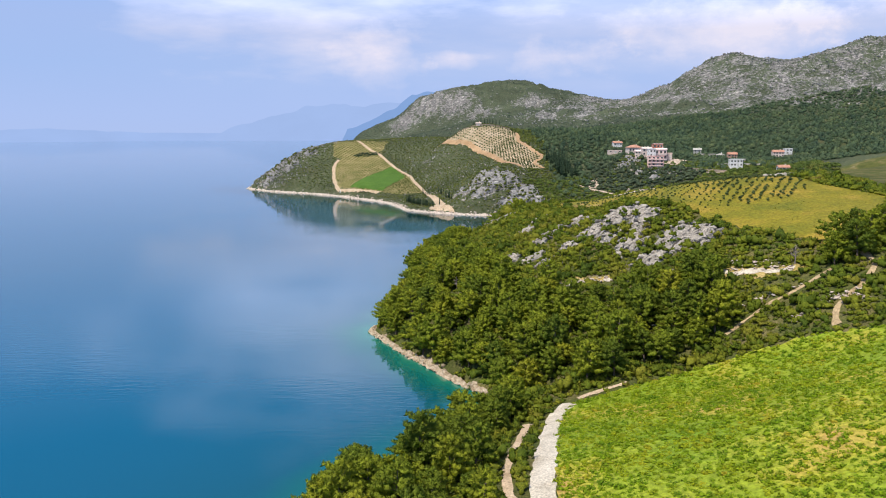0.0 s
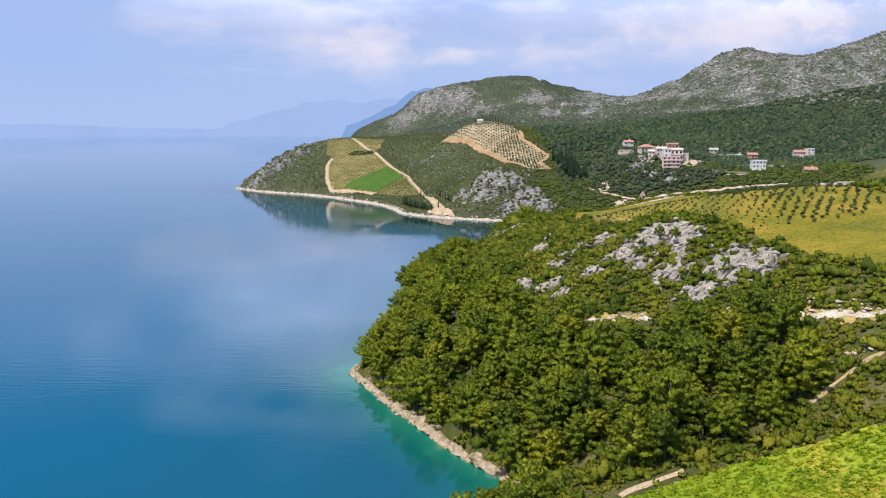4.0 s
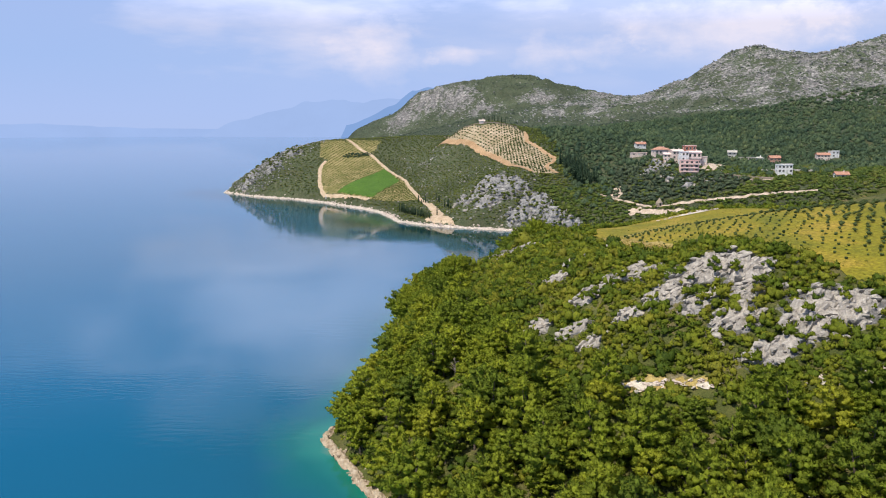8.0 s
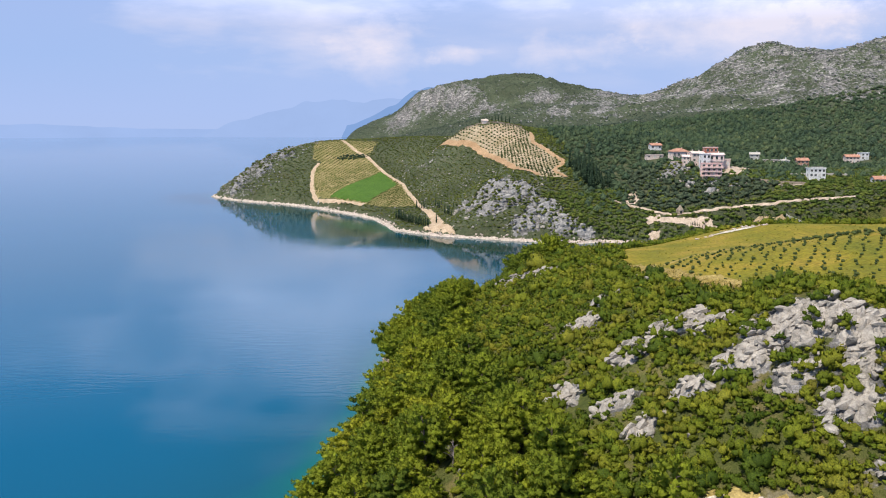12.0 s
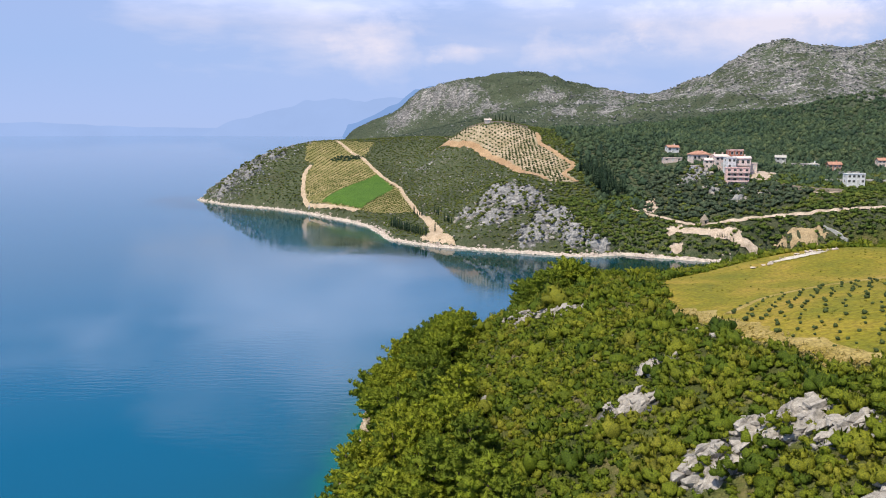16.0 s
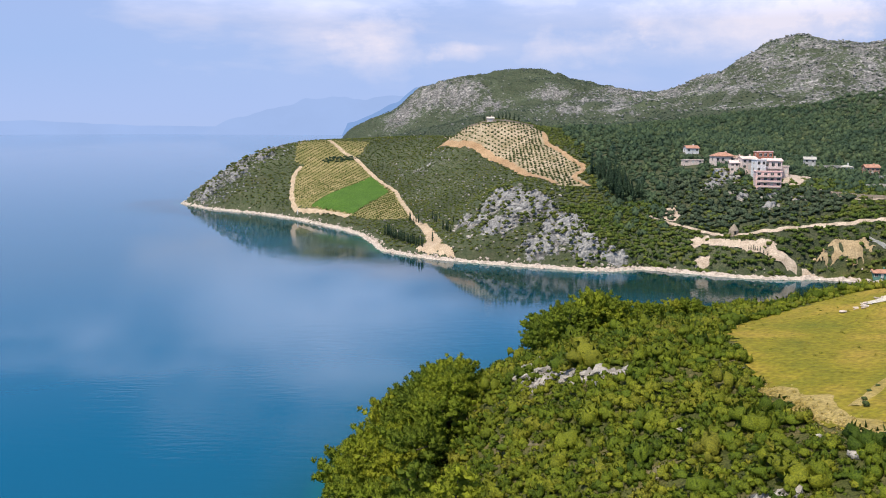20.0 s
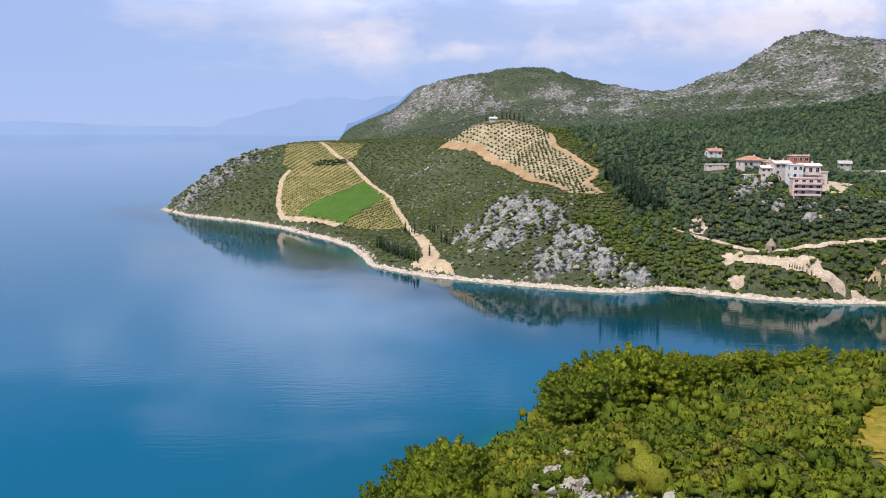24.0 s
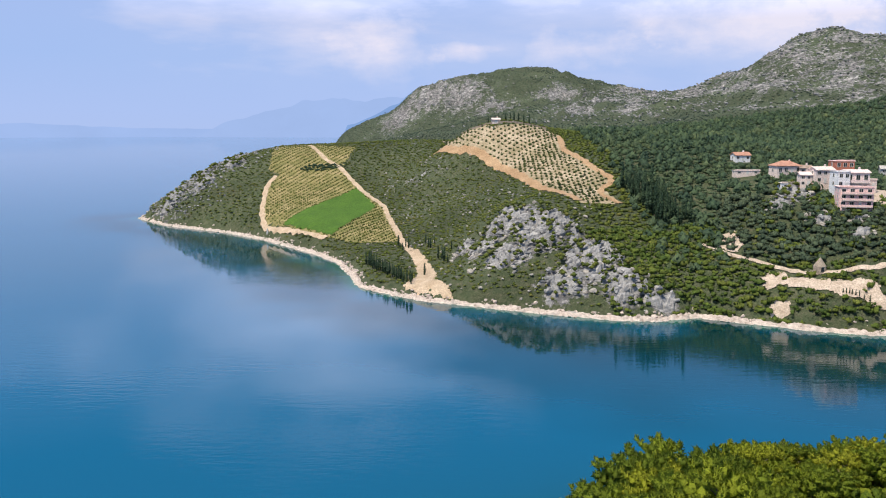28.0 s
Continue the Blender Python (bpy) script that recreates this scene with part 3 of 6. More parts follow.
ground = build_ground()
sea = build_sea()
backdrop = build_sky()
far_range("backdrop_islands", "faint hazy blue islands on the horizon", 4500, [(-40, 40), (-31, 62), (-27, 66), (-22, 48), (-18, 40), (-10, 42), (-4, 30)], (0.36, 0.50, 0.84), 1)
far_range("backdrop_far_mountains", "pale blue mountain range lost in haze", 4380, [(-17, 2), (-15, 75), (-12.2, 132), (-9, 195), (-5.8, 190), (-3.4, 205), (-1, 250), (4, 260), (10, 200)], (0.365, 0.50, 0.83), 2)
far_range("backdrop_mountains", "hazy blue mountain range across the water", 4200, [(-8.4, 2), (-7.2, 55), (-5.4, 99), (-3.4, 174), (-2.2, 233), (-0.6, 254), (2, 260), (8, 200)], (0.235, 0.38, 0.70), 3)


# ---- tracks and fields ----
def drape(shape, step, lift, ragged=0.0):
    """Points and faces of a sheet that lies on the ground inside a plan shape."""
    p = np.array(shape)
    (x0, y0), (x1, y1) = p.min(0) - 1, p.max(0) + 1
    xs, ys = np.arange(x0, x1, step), np.arange(y0, y1, step)
    x, y = np.meshgrid(xs, ys)
    faces = grid_faces(len(xs), len(ys))
    cx, cy = x.ravel()[faces].mean(1), y.ravel()[faces].mean(1)
    keep = within(shape, cx + ragged * wave(cx, cy, 7.0, 1.0) + 0.4 * ragged * wave(cx, cy, 2.0, 2.0), cy + ragged * wave(cx, cy, 6.0, 3.0))
    faces = faces[keep]
    used, back = np.unique(faces, return_inverse=True)
    x, y = x.ravel()[used], y.ravel()[used]
    return x, y, land(x, y) + lift, back.reshape(-1, 4)


def field(name, shape, step, lift, mat, label, category="field", ragged=0.6):
    x, y, z, faces = drape(shape, step, lift, ragged)
    ob = mesh_object(name, np.stack([x, y, z], 1), faces, mat, True)
    return tagged(ob, label, category, kind="structure")


def track(name, line, half, mat, label, lift=0.16, category="track", ragged=0.35, cleared=True):
    """A dirt track along a line of plan points, with ragged edges."""
    p = np.array(line, float)
    s = np.concatenate([[0], np.cumsum(np.hypot(*np.diff(p, axis=0).T))])
    step = 0.8 if p[:, 1].max() < 480 else 1.6
    t = np.arange(0, s[-1], step)
    # round the corners of the line
    x, y = (np.convolve(np.pad(np.interp(t, s, p[:, k]), 4, mode="edge"), np.ones(9) / 9, "valid") for k in (0, 1))
    dx, dy = np.gradient(x), np.gradient(y)
    k = np.hypot(dx, dy) + 1e-9
    nx, ny = dy / k, -dx / k
    across = np.linspace(-1, 1, 5)
    w = half * (1 + ragged * np.stack([wave(x, y, 9.0, a) for a in across], 1) * np.abs(across))
    vx, vy = x[:, None] + nx[:, None] * across * w, y[:, None] + ny[:, None] * across * w
    vz = land(vx, vy) + lift - 0.1 * np.abs(across) ** 3
    if cleared:
        TRACKS[name + str(len(TRACKS))] = (list(zip(x[::3], y[::3])), half if p[0, 1] < 500 and half != 0.42 else half * 0.7)
    ob = mesh_object(name, np.stack([vx.ravel(), vy.ravel(), vz.ravel()], 1), grid_faces(5, len(x)), mat, True)
    return tagged(ob, label, category, kind="structure")


VINE_SOIL = mottled("vineyard_soil", [(0.3, (0.17, 0.17, 0.055)), (0.5, (0.25, 0.22, 0.085)), (0.7, (0.38, 0.31, 0.15))], 0.12, 1.2)
GREEN_CROP = mottled("green_crop", [(0.3, (0.06, 0.13, 0.015)), (0.7, (0.085, 0.17, 0.02))], 0.1, 1.4, relief=0.8, depth=0.4)
CROP_FLOOR = mottled("weedy_soil", [(0.3, (0.17, 0.27, 0.016)), (0.5, (0.27, 0.33, 0.022)), (0.6, (0.42, 0.36, 0.05)), (0.68, (0.48, 0.30, 0.10))], 0.05, 1.6, relief=0.8, depth=0.3)

track("gravel_road", [(8, 60), (12, 90), (13.8, 104.6), (15.5, 115.2), (18.7, 131.9), (21.2, 143.0), (25.5, 149.5)], 1.75, GRAVEL, "white gravel road beside the green vineyard", ragged=0.15)
track("dirt_track", [(25.5, 149.5), (29, 151.5), (33.2, 153), (38, 155)], 0.6, SOIL, "narrow dirt track along the vineyard", ragged=0.6)
track("dirt_track", [(59, 163.6), (64, 165.3), (70, 167.5), (76, 167), (86, 169)], 0.42, OCHRE, "narrow stony dirt track through scrub", ragged=0.6)
track("dirt_track", [(10.5, 98), (8.8, 106), (9.2, 112), (10.9, 121.6), (13.6, 132), (15.7, 141)], 0.75, SOIL, "narrow dirt track down to the cove")
track("dirt_track", [(76, 148.5), (77.5, 154), (80, 157), (85, 158.2), (88.5, 161), (91, 165), (91, 172)], 0.7, OCHRE, "narrow ochre dirt path climbing from the vineyard", ragged=0.5)
TERRACES = [[(29, 208.5), (34, 208.2), (39.5, 205.4), (43, 202.3), (41, 200.3), (37, 202.6), (31, 205.8)], [(62, 188.5), (66, 187.2), (74, 179.4), (81, 173), (79, 172), (71, 178), (63, 186.5)]]
field("dry_terrace", TERRACES[0], 0.6, 0.12, STRAW, "overgrown terrace of pale dry grass in the scrub", "terrace", 1.0)
field("dry_terrace", TERRACES[1], 0.6, 0.12, STRAW, "overgrown terrace of pale dry grass in the scrub", "terrace", 1.2)
track("terrace_path", [(31, 208), (34, 206), (38, 204)], 0.6, GRAVEL, "broken pale stone terrace path", category="path", ragged=1.2, lift=0.25)
track("terrace_path", [(40.5, 202), (44, 199.5)], 0.45, GRAVEL, "broken pale stone terrace path", category="path", ragged=1.2, lift=0.25)
track("terrace_path", [(55, 194.5), (59, 190.5)], 0.4, GRAVEL, "broken pale stone terrace path", category="path", ragged=0.9, cleared=False)
track("terrace_path", [(64, 186), (69, 181.5), (75, 177), (79, 173)], 0.6, GRAVEL, "broken pale stone terrace path", category="path", ragged=1.2, lift=0.25)
field("green_vineyard", GREEN_FIELD, 0.8, 0.10, CROP_FLOOR, "bright green vineyard on a rounded slope")
field("meadow", MEADOW, 0.8, 0.10, DRY_GRASS, "yellow-green dry meadow on the plateau", "meadow")
track("straw_strip", [(43.5, 297), (44.5, 288), (45, 279), (47, 266), (50, 257), (53, 248)], 1.9, STRAW, "strip of pale straw grass along the olive grove", 0.2, ragged=0.8)
track("farm_path", [(47, 284), (56, 293), (70, 299), (90, 304), (120, 305)], 0.6, STRAW, "worn pale path above the olive rows", 0.2, "path")
field("gravel_heap", [(73, 334), (77, 337), (86, 339), (88, 337), (80, 334)], 0.4, 0.22, GRAVEL, "patch of white rubble at the meadow's edge", "rubble", 0.4)
field("hillside_vineyard", VINEYARD, 1.4, 0.20, VINE_SOIL, "terraced vineyard with pale soil on the headland")
field("green_plot", VINE_GREEN, 1.2, 0.45, GREEN_CROP, "bright green planted plot in the vineyard")
field("hilltop_orchard", ORCHARD, 1.4, 0.20, ORCHARD_SOIL, "hilltop orchard on bare reddish soil")
track("headland_road", [(-90, 840), (-74, 808), (-61.5, 793), (-45, 759), (-29.5, 731), (-22, 690), (-13, 645), (-9, 630)], 1.35, SOIL, "pale dirt road climbing through the vineyard", 0.6)
track("headland_road", [(-12, 641), (-6, 618), (-3, 592), (0, 572)], 1.6, SOIL, "pale dirt road down to the beach", 0.3)
track("headland_road", [(-53, 677), (-70, 696), (-84, 712), (-96, 724), (-102, 746), (-106, 777), (-102, 793)], 1.5, SOIL, "pale dirt track round the vineyard", 0.5)
track("orchard_road", [(-2, 780), (8, 757), (24, 741), (38, 709), (50, 653), (62, 616)], 2.2, RED_SOIL, "reddish dirt road below the orchard", 0.55)
track("orchard_road", [(80, 619), (72, 632), (74, 642), (83, 651), (77, 665), (67, 707), (69, 746)], 1.6, RED_SOIL, "reddish dirt road above the orchard", 0.5)
field("beach", BEACH, 0.5, 0.25, SOIL, "small pale gravel beach in the cove", "beach", 0.4)
track("village_road", [(98.3, 576.5), (103.3, 566.7), (107.7, 561.3), (112.6, 555.1), (115.4, 549.5), (119.3, 544.5), (123.8, 540.3), (130.2, 539.3), (136.7, 537.5), (150.8, 537.2), (166.2, 534), (174.8, 532.1), (190.4, 532.1), (215, 529)], 0.85, PALE_EARTH, "pale dirt road across the slope", 0.4)
track("village_road", [(115.2, 541), (120.3, 537.5), (127.4, 533.7), (133.1, 529.0), (139.2, 525.4), (144.5, 523.5), (150, 521.5), (160, 518), (172, 515)], 1.5, PALE_EARTH, "pale dirt road down to the bay", 0.4)
track("village_road", [(175, 593), (174, 589), (174.7, 578.7), (176, 565.5), (181, 552.5), (190, 549), (199, 552)], 0.7, PALE_EARTH, "pale lane to the village", 0.4)
for shape, mat, label in CLEARINGS:
    field("earth_clearing", shape, 0.6, 0.4, {"pale": PALE_EARTH, "ochre": OCHRE}[mat], label, "clearing", 0.7)


# ---- plants ----
def part(name, verts, faces, mat, parent, label="", smooth=False, attributes=None):
    ob = mesh_object(name, verts, faces, mat, smooth, attributes, parent)
    return tagged(ob, label)


def ball(rng, lumpy=0.18):
    """A low lumpy ball of 20 triangles."""
    g = (1 + 5 ** 0.5) / 2
    v = np.array([(-1, g, 0), (1, g, 0), (-1, -g, 0), (1, -g, 0), (0, -1, g), (0, 1, g), (0, -1, -g), (0, 1, -g), (g, 0, -1), (g, 0, 1), (-g, 0, -1), (-g, 0, 1)]) / math.hypot(1, g)
    f = np.array([(0, 11, 5), (0, 5, 1), (0, 1, 7), (0, 7, 10), (0, 10, 11), (1, 5, 9), (5, 11, 4), (11, 10, 2), (10, 7, 6), (7, 1, 8),
                  (3, 9, 4), (3, 4, 2), (3, 2, 6), (3, 6, 8), (3, 8, 9), (4, 9, 5), (2, 4, 11), (6, 2, 10), (8, 6, 7), (9, 8, 1)])
    return v * (1 + rng.uniform(-lumpy, lumpy, (12, 1))), f


OCTA = (np.array([(1, 0, 0), (-1, 0, 0), (0, 1, 0), (0, -1, 0), (0, 0, 1), (0, 0, -1)], float), np.array([(0, 2, 4), (2, 1, 4), (1, 3, 4), (3, 0, 4), (2, 0, 5), (1, 2, 5), (3, 1, 5), (0, 3, 5)]))


def unit(v):
    return v / (np.linalg.norm(v, axis=-1)[..., None] + 1e-9)


def leaf_cloud(rng, lobes, count, leaf, core=0.9, up=0.25, spike=0.1, solid=False, soft=0.65, dome=0.5):
    """Clumps of leaves: for every lobe (x, y, z, rx, rz) a lumpy core and leaf blades that lie on it or, with spike, stand out of it as tufts.
    Returns points, triangles and rounded normals, by which each clump takes the light as one soft mass."""
    verts, faces, normals, base = [], [], [], 0
    middle = np.mean([(l[0], l[1], l[2] * 0.75) for l in lobes], 0)
    for x, y, z, rx, rz in lobes:
        v, f = ball(rng) if solid else (OCTA[0] * rng.uniform(0.85, 1.1, (6, 1)), OCTA[1])
        whole = unit(np.array((x, y, z)) - middle) * (dome if len(lobes) > 1 else 0.0)
        verts.append(v * (rx * core, rx * core, rz * core) + (x, y, z))
        faces.append(f + base)
        normals.append(unit(unit(v * (1, 1, rx / rz)) + whole))
        base += len(v)
        d = unit(rng.normal(size=(count, 3)) + (0, 0, up))
        c = d * rng.uniform(min(core, 0.9), 1.14, (count, 1)) * (rx, rx, rz) + (x, y, z)
        out = unit(d + rng.normal(size=(count, 3)) * 0.45 + (0, 0, 0.35))
        a = unit(np.cross(out, rng.normal(size=(count, 3))))
        b = np.cross(out, a)
        s = leaf * rng.uniform(0.6, 1.35, (count, 1))
        tip = (b * (1 - spike) + out * spike + (0, 0, 0.3 * spike)) * s * (0.9 + 1.3 * spike)
        wide = a * s * (0.75 - 0.5 * spike)
        quad = np.stack([c - wide - b * s * 0.5 * (1 - spike), c + wide - b * s * 0.55 * (1 - spike), c + tip], 1)
        verts.append(quad.reshape(-1, 3))
        faces.append(np.arange(count * 3).reshape(-1, 3) + base)
        normals.append(np.repeat(unit(soft * unit(d * (1, 1, rx / rz)) + (1 - soft) * out + whole * soft), 3, axis=0))
        base += count * 3
    return np.concatenate(verts), np.concatenate(faces), np.concatenate(normals)


def tuft_cloud(rng, lobes, blades, length, width, core=0.92, lift=0.45, spread=0.5, dome=0.5, edge=0.3):
    """Foliage as plump heads: for every lobe (x, y, z, rx, rz) a lumpy soft mass and fine blades that stand out of it.
    Returns points, triangles and normals softened towards the head and the whole plant."""
    verts, faces, normals, base = [], [], [], 0
    middle = np.mean([(l[0], l[1], l[2] * 0.7) for l in lobes], 0)
    for x, y, z, rx, rz, *inner in lobes:
        v, f = (OCTA[0] * rng.uniform(0.85, 1.1, (6, 1)), OCTA[1]) if inner else ball(rng, 0.36)
        whole = unit(np.array((x, y, z)) - middle) * (dome if len(lobes) > 1 else 0.0)
        verts.append(v * (rx * core, rx * core, rz * core) + (x, y, z - 0.05 * rz))
        faces.append(f + base)
        normals.append(unit(unit(v * (1, 1, rx / rz)) + whole))
        base += len(v)
        if inner:
            continue
        d = unit(rng.normal(size=(blades, 3)) + (0, 0, lift) + whole * 0.8)
        c = d * rng.uniform(0.72, 1.0, (blades, 1)) * (core + 0.08) * (rx, rx, rz) + (x, y, z)
        way = unit(d + rng.normal(size=d.shape) * spread + (0, 0, 0.3))
        side = unit(np.cross(way, rng.normal(size=d.shape)))
        s = rng.uniform(0.6, 1.35, (blades, 1))
        tri = np.stack([c - side * width * s, c + side * width * s, c + way * length * s], 1)
        verts.append(tri.reshape(-1, 3))
        faces.append(np.arange(blades * 3).reshape(-1, 3) + base)
        normals.append(np.repeat(unit((1 - edge) * d + edge * way + whole), 3, axis=0))
        base += blades * 3
    return np.concatenate(verts), np.concatenate(faces), np.concatenate(normals)


def rounded(ob, normals):
    """Lay the given normals on the points of a leafy mesh."""
    ob.data.attributes.new("custom_normal", "FLOAT_VECTOR", "POINT").data.foreach_set("vector", np.asarray(normals, np.float32).ravel())
    return ob


def leafy(name, cloud, mat, parent, label=""):
    return rounded(part(name, cloud[0], cloud[1], mat, parent, label, True), cloud[2])


def scatter(rng, box, gap, keep):
    """Plan points about gap metres apart inside a box (x0, y0, x1, y1) where keep(x, y) holds."""
    x0, y0, x1, y1 = box
    x, y = np.meshgrid(np.arange(x0, x1, gap), np.arange(y0, y1, gap * 0.87))
    x = x + (np.arange(x.shape[0]) % 2)[:, None] * gap / 2
    x, y = (x + rng.uniform(-0.42, 0.42, x.shape) * gap * (1 if gap > 3 else 1.7)).ravel(), (y + rng.uniform(-0.42, 0.42, y.shape) * gap * (1 if gap > 3 else 1.7)).ravel()
    ok = keep(x, y)
    return x[ok], y[ok]


def growth(name, label, category, templates, x, y, size, tall, mat, rng, sink=0.15, patch=23.0):
    """One object of kind stuff: a template per plan point, turned, scaled and tinted."""
    z, allv, allf, alln, tint, base = land(x, y), [], [], [], [], 0
    pick, turn = rng.integers(0, len(templates), len(x)), rng.uniform(0, 2 * math.pi, len(x))
    shade = np.clip(0.43 + 0.2 * wave(x, y, patch, 7.0) + rng.normal(size=len(x)) * 0.16, 0.02, 0.98)
    for k in range(len(templates)):
        sel = np.where(pick == k)[0]
        if not len(sel):
            continue
        v, f, nv = templates[k]
        c, s = np.cos(turn[sel])[:, None], np.sin(turn[sel])[:, None]
        w = np.stack([(v[:, 0] * c - v[:, 1] * s) * size[sel, None] + x[sel, None], (v[:, 0] * s + v[:, 1] * c) * size[sel, None] + y[sel, None],
                      v[:, 2] * (size * tall)[sel, None] + (z - sink * size)[sel, None]], 2)
        allv.append(w.reshape(-1, 3))
        alln.append(np.stack([nv[:, 0] * c - nv[:, 1] * s, nv[:, 0] * s + nv[:, 1] * c, np.repeat(nv[None, :, 2], len(sel), 0)], 2).reshape(-1, 3))
        allf.append((f[None] + (np.arange(len(sel)) * len(v))[:, None, None] + base).reshape(-1, 3))
        tint.append(np.repeat(shade[sel], len(v)))
        base += len(sel) * len(v)
    ob = mesh_object(name, np.concatenate(allv), np.concatenate(allf), mat, True, {"tint": np.concatenate(tint)})
    return tagged(rounded(ob, np.concatenate(alln)), label, category, kind="stuff")


rng = np.random.default_rng(5)


def bush_template(lobes, blades=16, length=0.2, width=0.035, tall=1.0):
    """A round shrub of several heads."""
    out = [(0, 0, 0.5 * tall, 0.5, 0.42 * tall)]
    for k in range(lobes):
        a, r = 2 * math.pi * k / lobes + rng.uniform(-0.5, 0.5), rng.uniform(0.38, 0.74)
        out.append((r * math.cos(a), r * math.sin(a), rng.uniform(0.15, 0.7) * tall, rng.uniform(0.2, 0.42), rng.uniform(0.2, 0.4) * tall))
    return tuft_cloud(rng, out, blades, length, width, 0.86, dome=0.45, edge=0.15)


def bare(x, y):
    """Where no scrub grows: sea, fields, tracks."""
    return (coast_distance(x, y) < 1.2) | within(GREEN_FIELD, x, y) | within(MEADOW, x, y) | within(VINEYARD, x, y) | within(ORCHARD, x, y) | within(BEACH, x, y) | (np.any([within(c[0], x, y) for c in CLEARINGS], axis=0) & (wave(x, y, 6.0, 2.0) > -0.3)) | beside_tracks(x, y, 0.6) | ((within(TERRACES[0], x, y) | within(TERRACES[1], x, y)) & (wave(x, y, 4.0, 3.0) > -0.35))


NEAR_BUSHES = [bush_template(3 + k % 3, 9, 0.24, 0.07, 0.85 + 0.08 * (k % 5)) for k in range(12)]
LIGHT_BUSHES = [bush_template(2 + k % 2, 5, 0.25, 0.08) for k in range(6)]
FAR_BUSHES = [leaf_cloud(rng, [(0, 0, 0.42, 0.85, 0.6)], 5, 0.3, 0.95) for k in range(6)]
PINEWOOD = [(17, 165), (3, 186), (-9, 208), (-20, 230), (-18, 246), (-14, 280), (-11, 300), (-4, 305), (6, 300), (9, 280), (10, 255), (14, 235), (20, 215), (34, 203), (48, 195),
            (60, 186), (66, 174), (60, 164), (46, 160), (30, 156)]
COVE_PINES = [(-13, 310), (-13, 330), (-8, 345), (0, 358), (8, 358), (10, 345), (5, 330), (0, 318)]
BAY_PINES = [(25, 366), (27, 386), (38, 398), (62, 405), (105, 412), (120, 405), (100, 396), (74, 391), (60, 380), (46, 366), (34, 357), (24, 356)]
ROAD_PINES = [(-26, 88), (-22, 110), (-15, 124), (-6, 136), (4, 150), (15, 163), (17, 160), (13.5, 146), (9, 131), (6, 118), (6.5, 100), (2, 80)]
GROVE = [(84, 168), (88, 178), (104, 180), (106, 168)]


def tube(points, radii, sides=7):
    """A tapered tube of quads along points."""
    p, verts = np.array(points, float), []
    for k, c in enumerate(p):
        d = p[min(k + 1, len(p) - 1)] - p[max(k - 1, 0)]
        d /= np.linalg.norm(d)
        a = np.cross(d, (0.3, 1, 0.2))
        a /= np.linalg.norm(a)
        b = np.cross(d, a)
        verts += [c + radii[k] * (math.cos(w) * a + math.sin(w) * b) for w in np.linspace(0, 2 * math.pi, sides, endpoint=False)]
    faces = [(k * sides + i, k * sides + (i + 1) % sides, (k + 1) * sides + (i + 1) % sides, (k + 1) * sides + i) for k in range(len(p) - 1) for i in range(sides)]
    return np.array(verts), np.array(faces)


def joined(*pieces):
    verts, faces, base = [], [], 0
    for v, f in pieces:
        verts.append(v)
        faces.append(np.asarray(f) + base)
        base += len(v)
    return np.concatenate(verts), np.concatenate(faces)


def pine_tree(height, spread, label, full=2.0, boughs=31, blades=18):
    """A pine: bent trunk, tiers of rising boughs, each bough ending in plumes of needle tufts."""
    tree = tagged(new("pine_tree"), label, "tree", "pines on the cape")
    lean = rng.uniform(-0.6, 0.6, 2)
    stem = [(lean[0] * u * u, lean[1] * u * u, height * 0.9 * u - 0.4) for u in np.linspace(0, 1, 6)]
    pieces, lobes = [tube(stem, np.linspace(0.2, 0.05, 6))], []
    for k in range(boughs):
        u = (k + 0.5) / boughs
        reach = spread * (0.92 * max(1 - u ** full, 0) ** 0.65 + 0.1) * rng.uniform(0.72, 1.18)
        a = k * 2.4 + rng.uniform(-0.5, 0.5)
        z0 = height * (0.2 + 0.66 * u)
        root = np.array([lean[0] * u * u, lean[1] * u * u, z0])
        way = np.array([math.cos(a), math.sin(a), 0.16 + 0.6 * u * u])
        for at, big in ((0.45, 0.85), (0.68, 0.7), (0.88, 0.55), (1.06, 0.38)):
            if at < 0.6 and u > 0.75:
                continue
            c = root + way * reach * at + rng.normal(size=3) * 0.1
            r = rng.uniform(0.85, 1.12) * big * (1.1 - 0.25 * u) * (25 / boughs) ** 0.5 * spread / 3.0
            lobes.append((*c, r, r * rng.uniform(0.7, 0.95), *(() if at > 0.6 else (1,))))
        if k % 5 == 0:
            pieces.append(tube([root - (0, 0, 0.2), root + way * reach * 0.9 - (0, 0, 0.15)], (0.06, 0.02), 5))
    lobes += [(lean[0] * u * u, lean[1] * u * u, height * (0.2 + 0.7 * u), spread * 0.42 * (1.05 - u), 0.75, 1) for u in (0.15, 0.4, 0.65, 0.85)]
    lobes.append((lean[0], lean[1], height * 0.95, 0.34, 0.6))
    part("trunk", *joined(*pieces), BARK, tree, "grey-brown bark")
    leafy("crown", tuft_cloud(rng, lobes, blades, 0.33, 0.08, 0.76, 0.4, 0.45, 0.6, edge=0.18), PINE, tree)
    return tree


PLANTED = set()


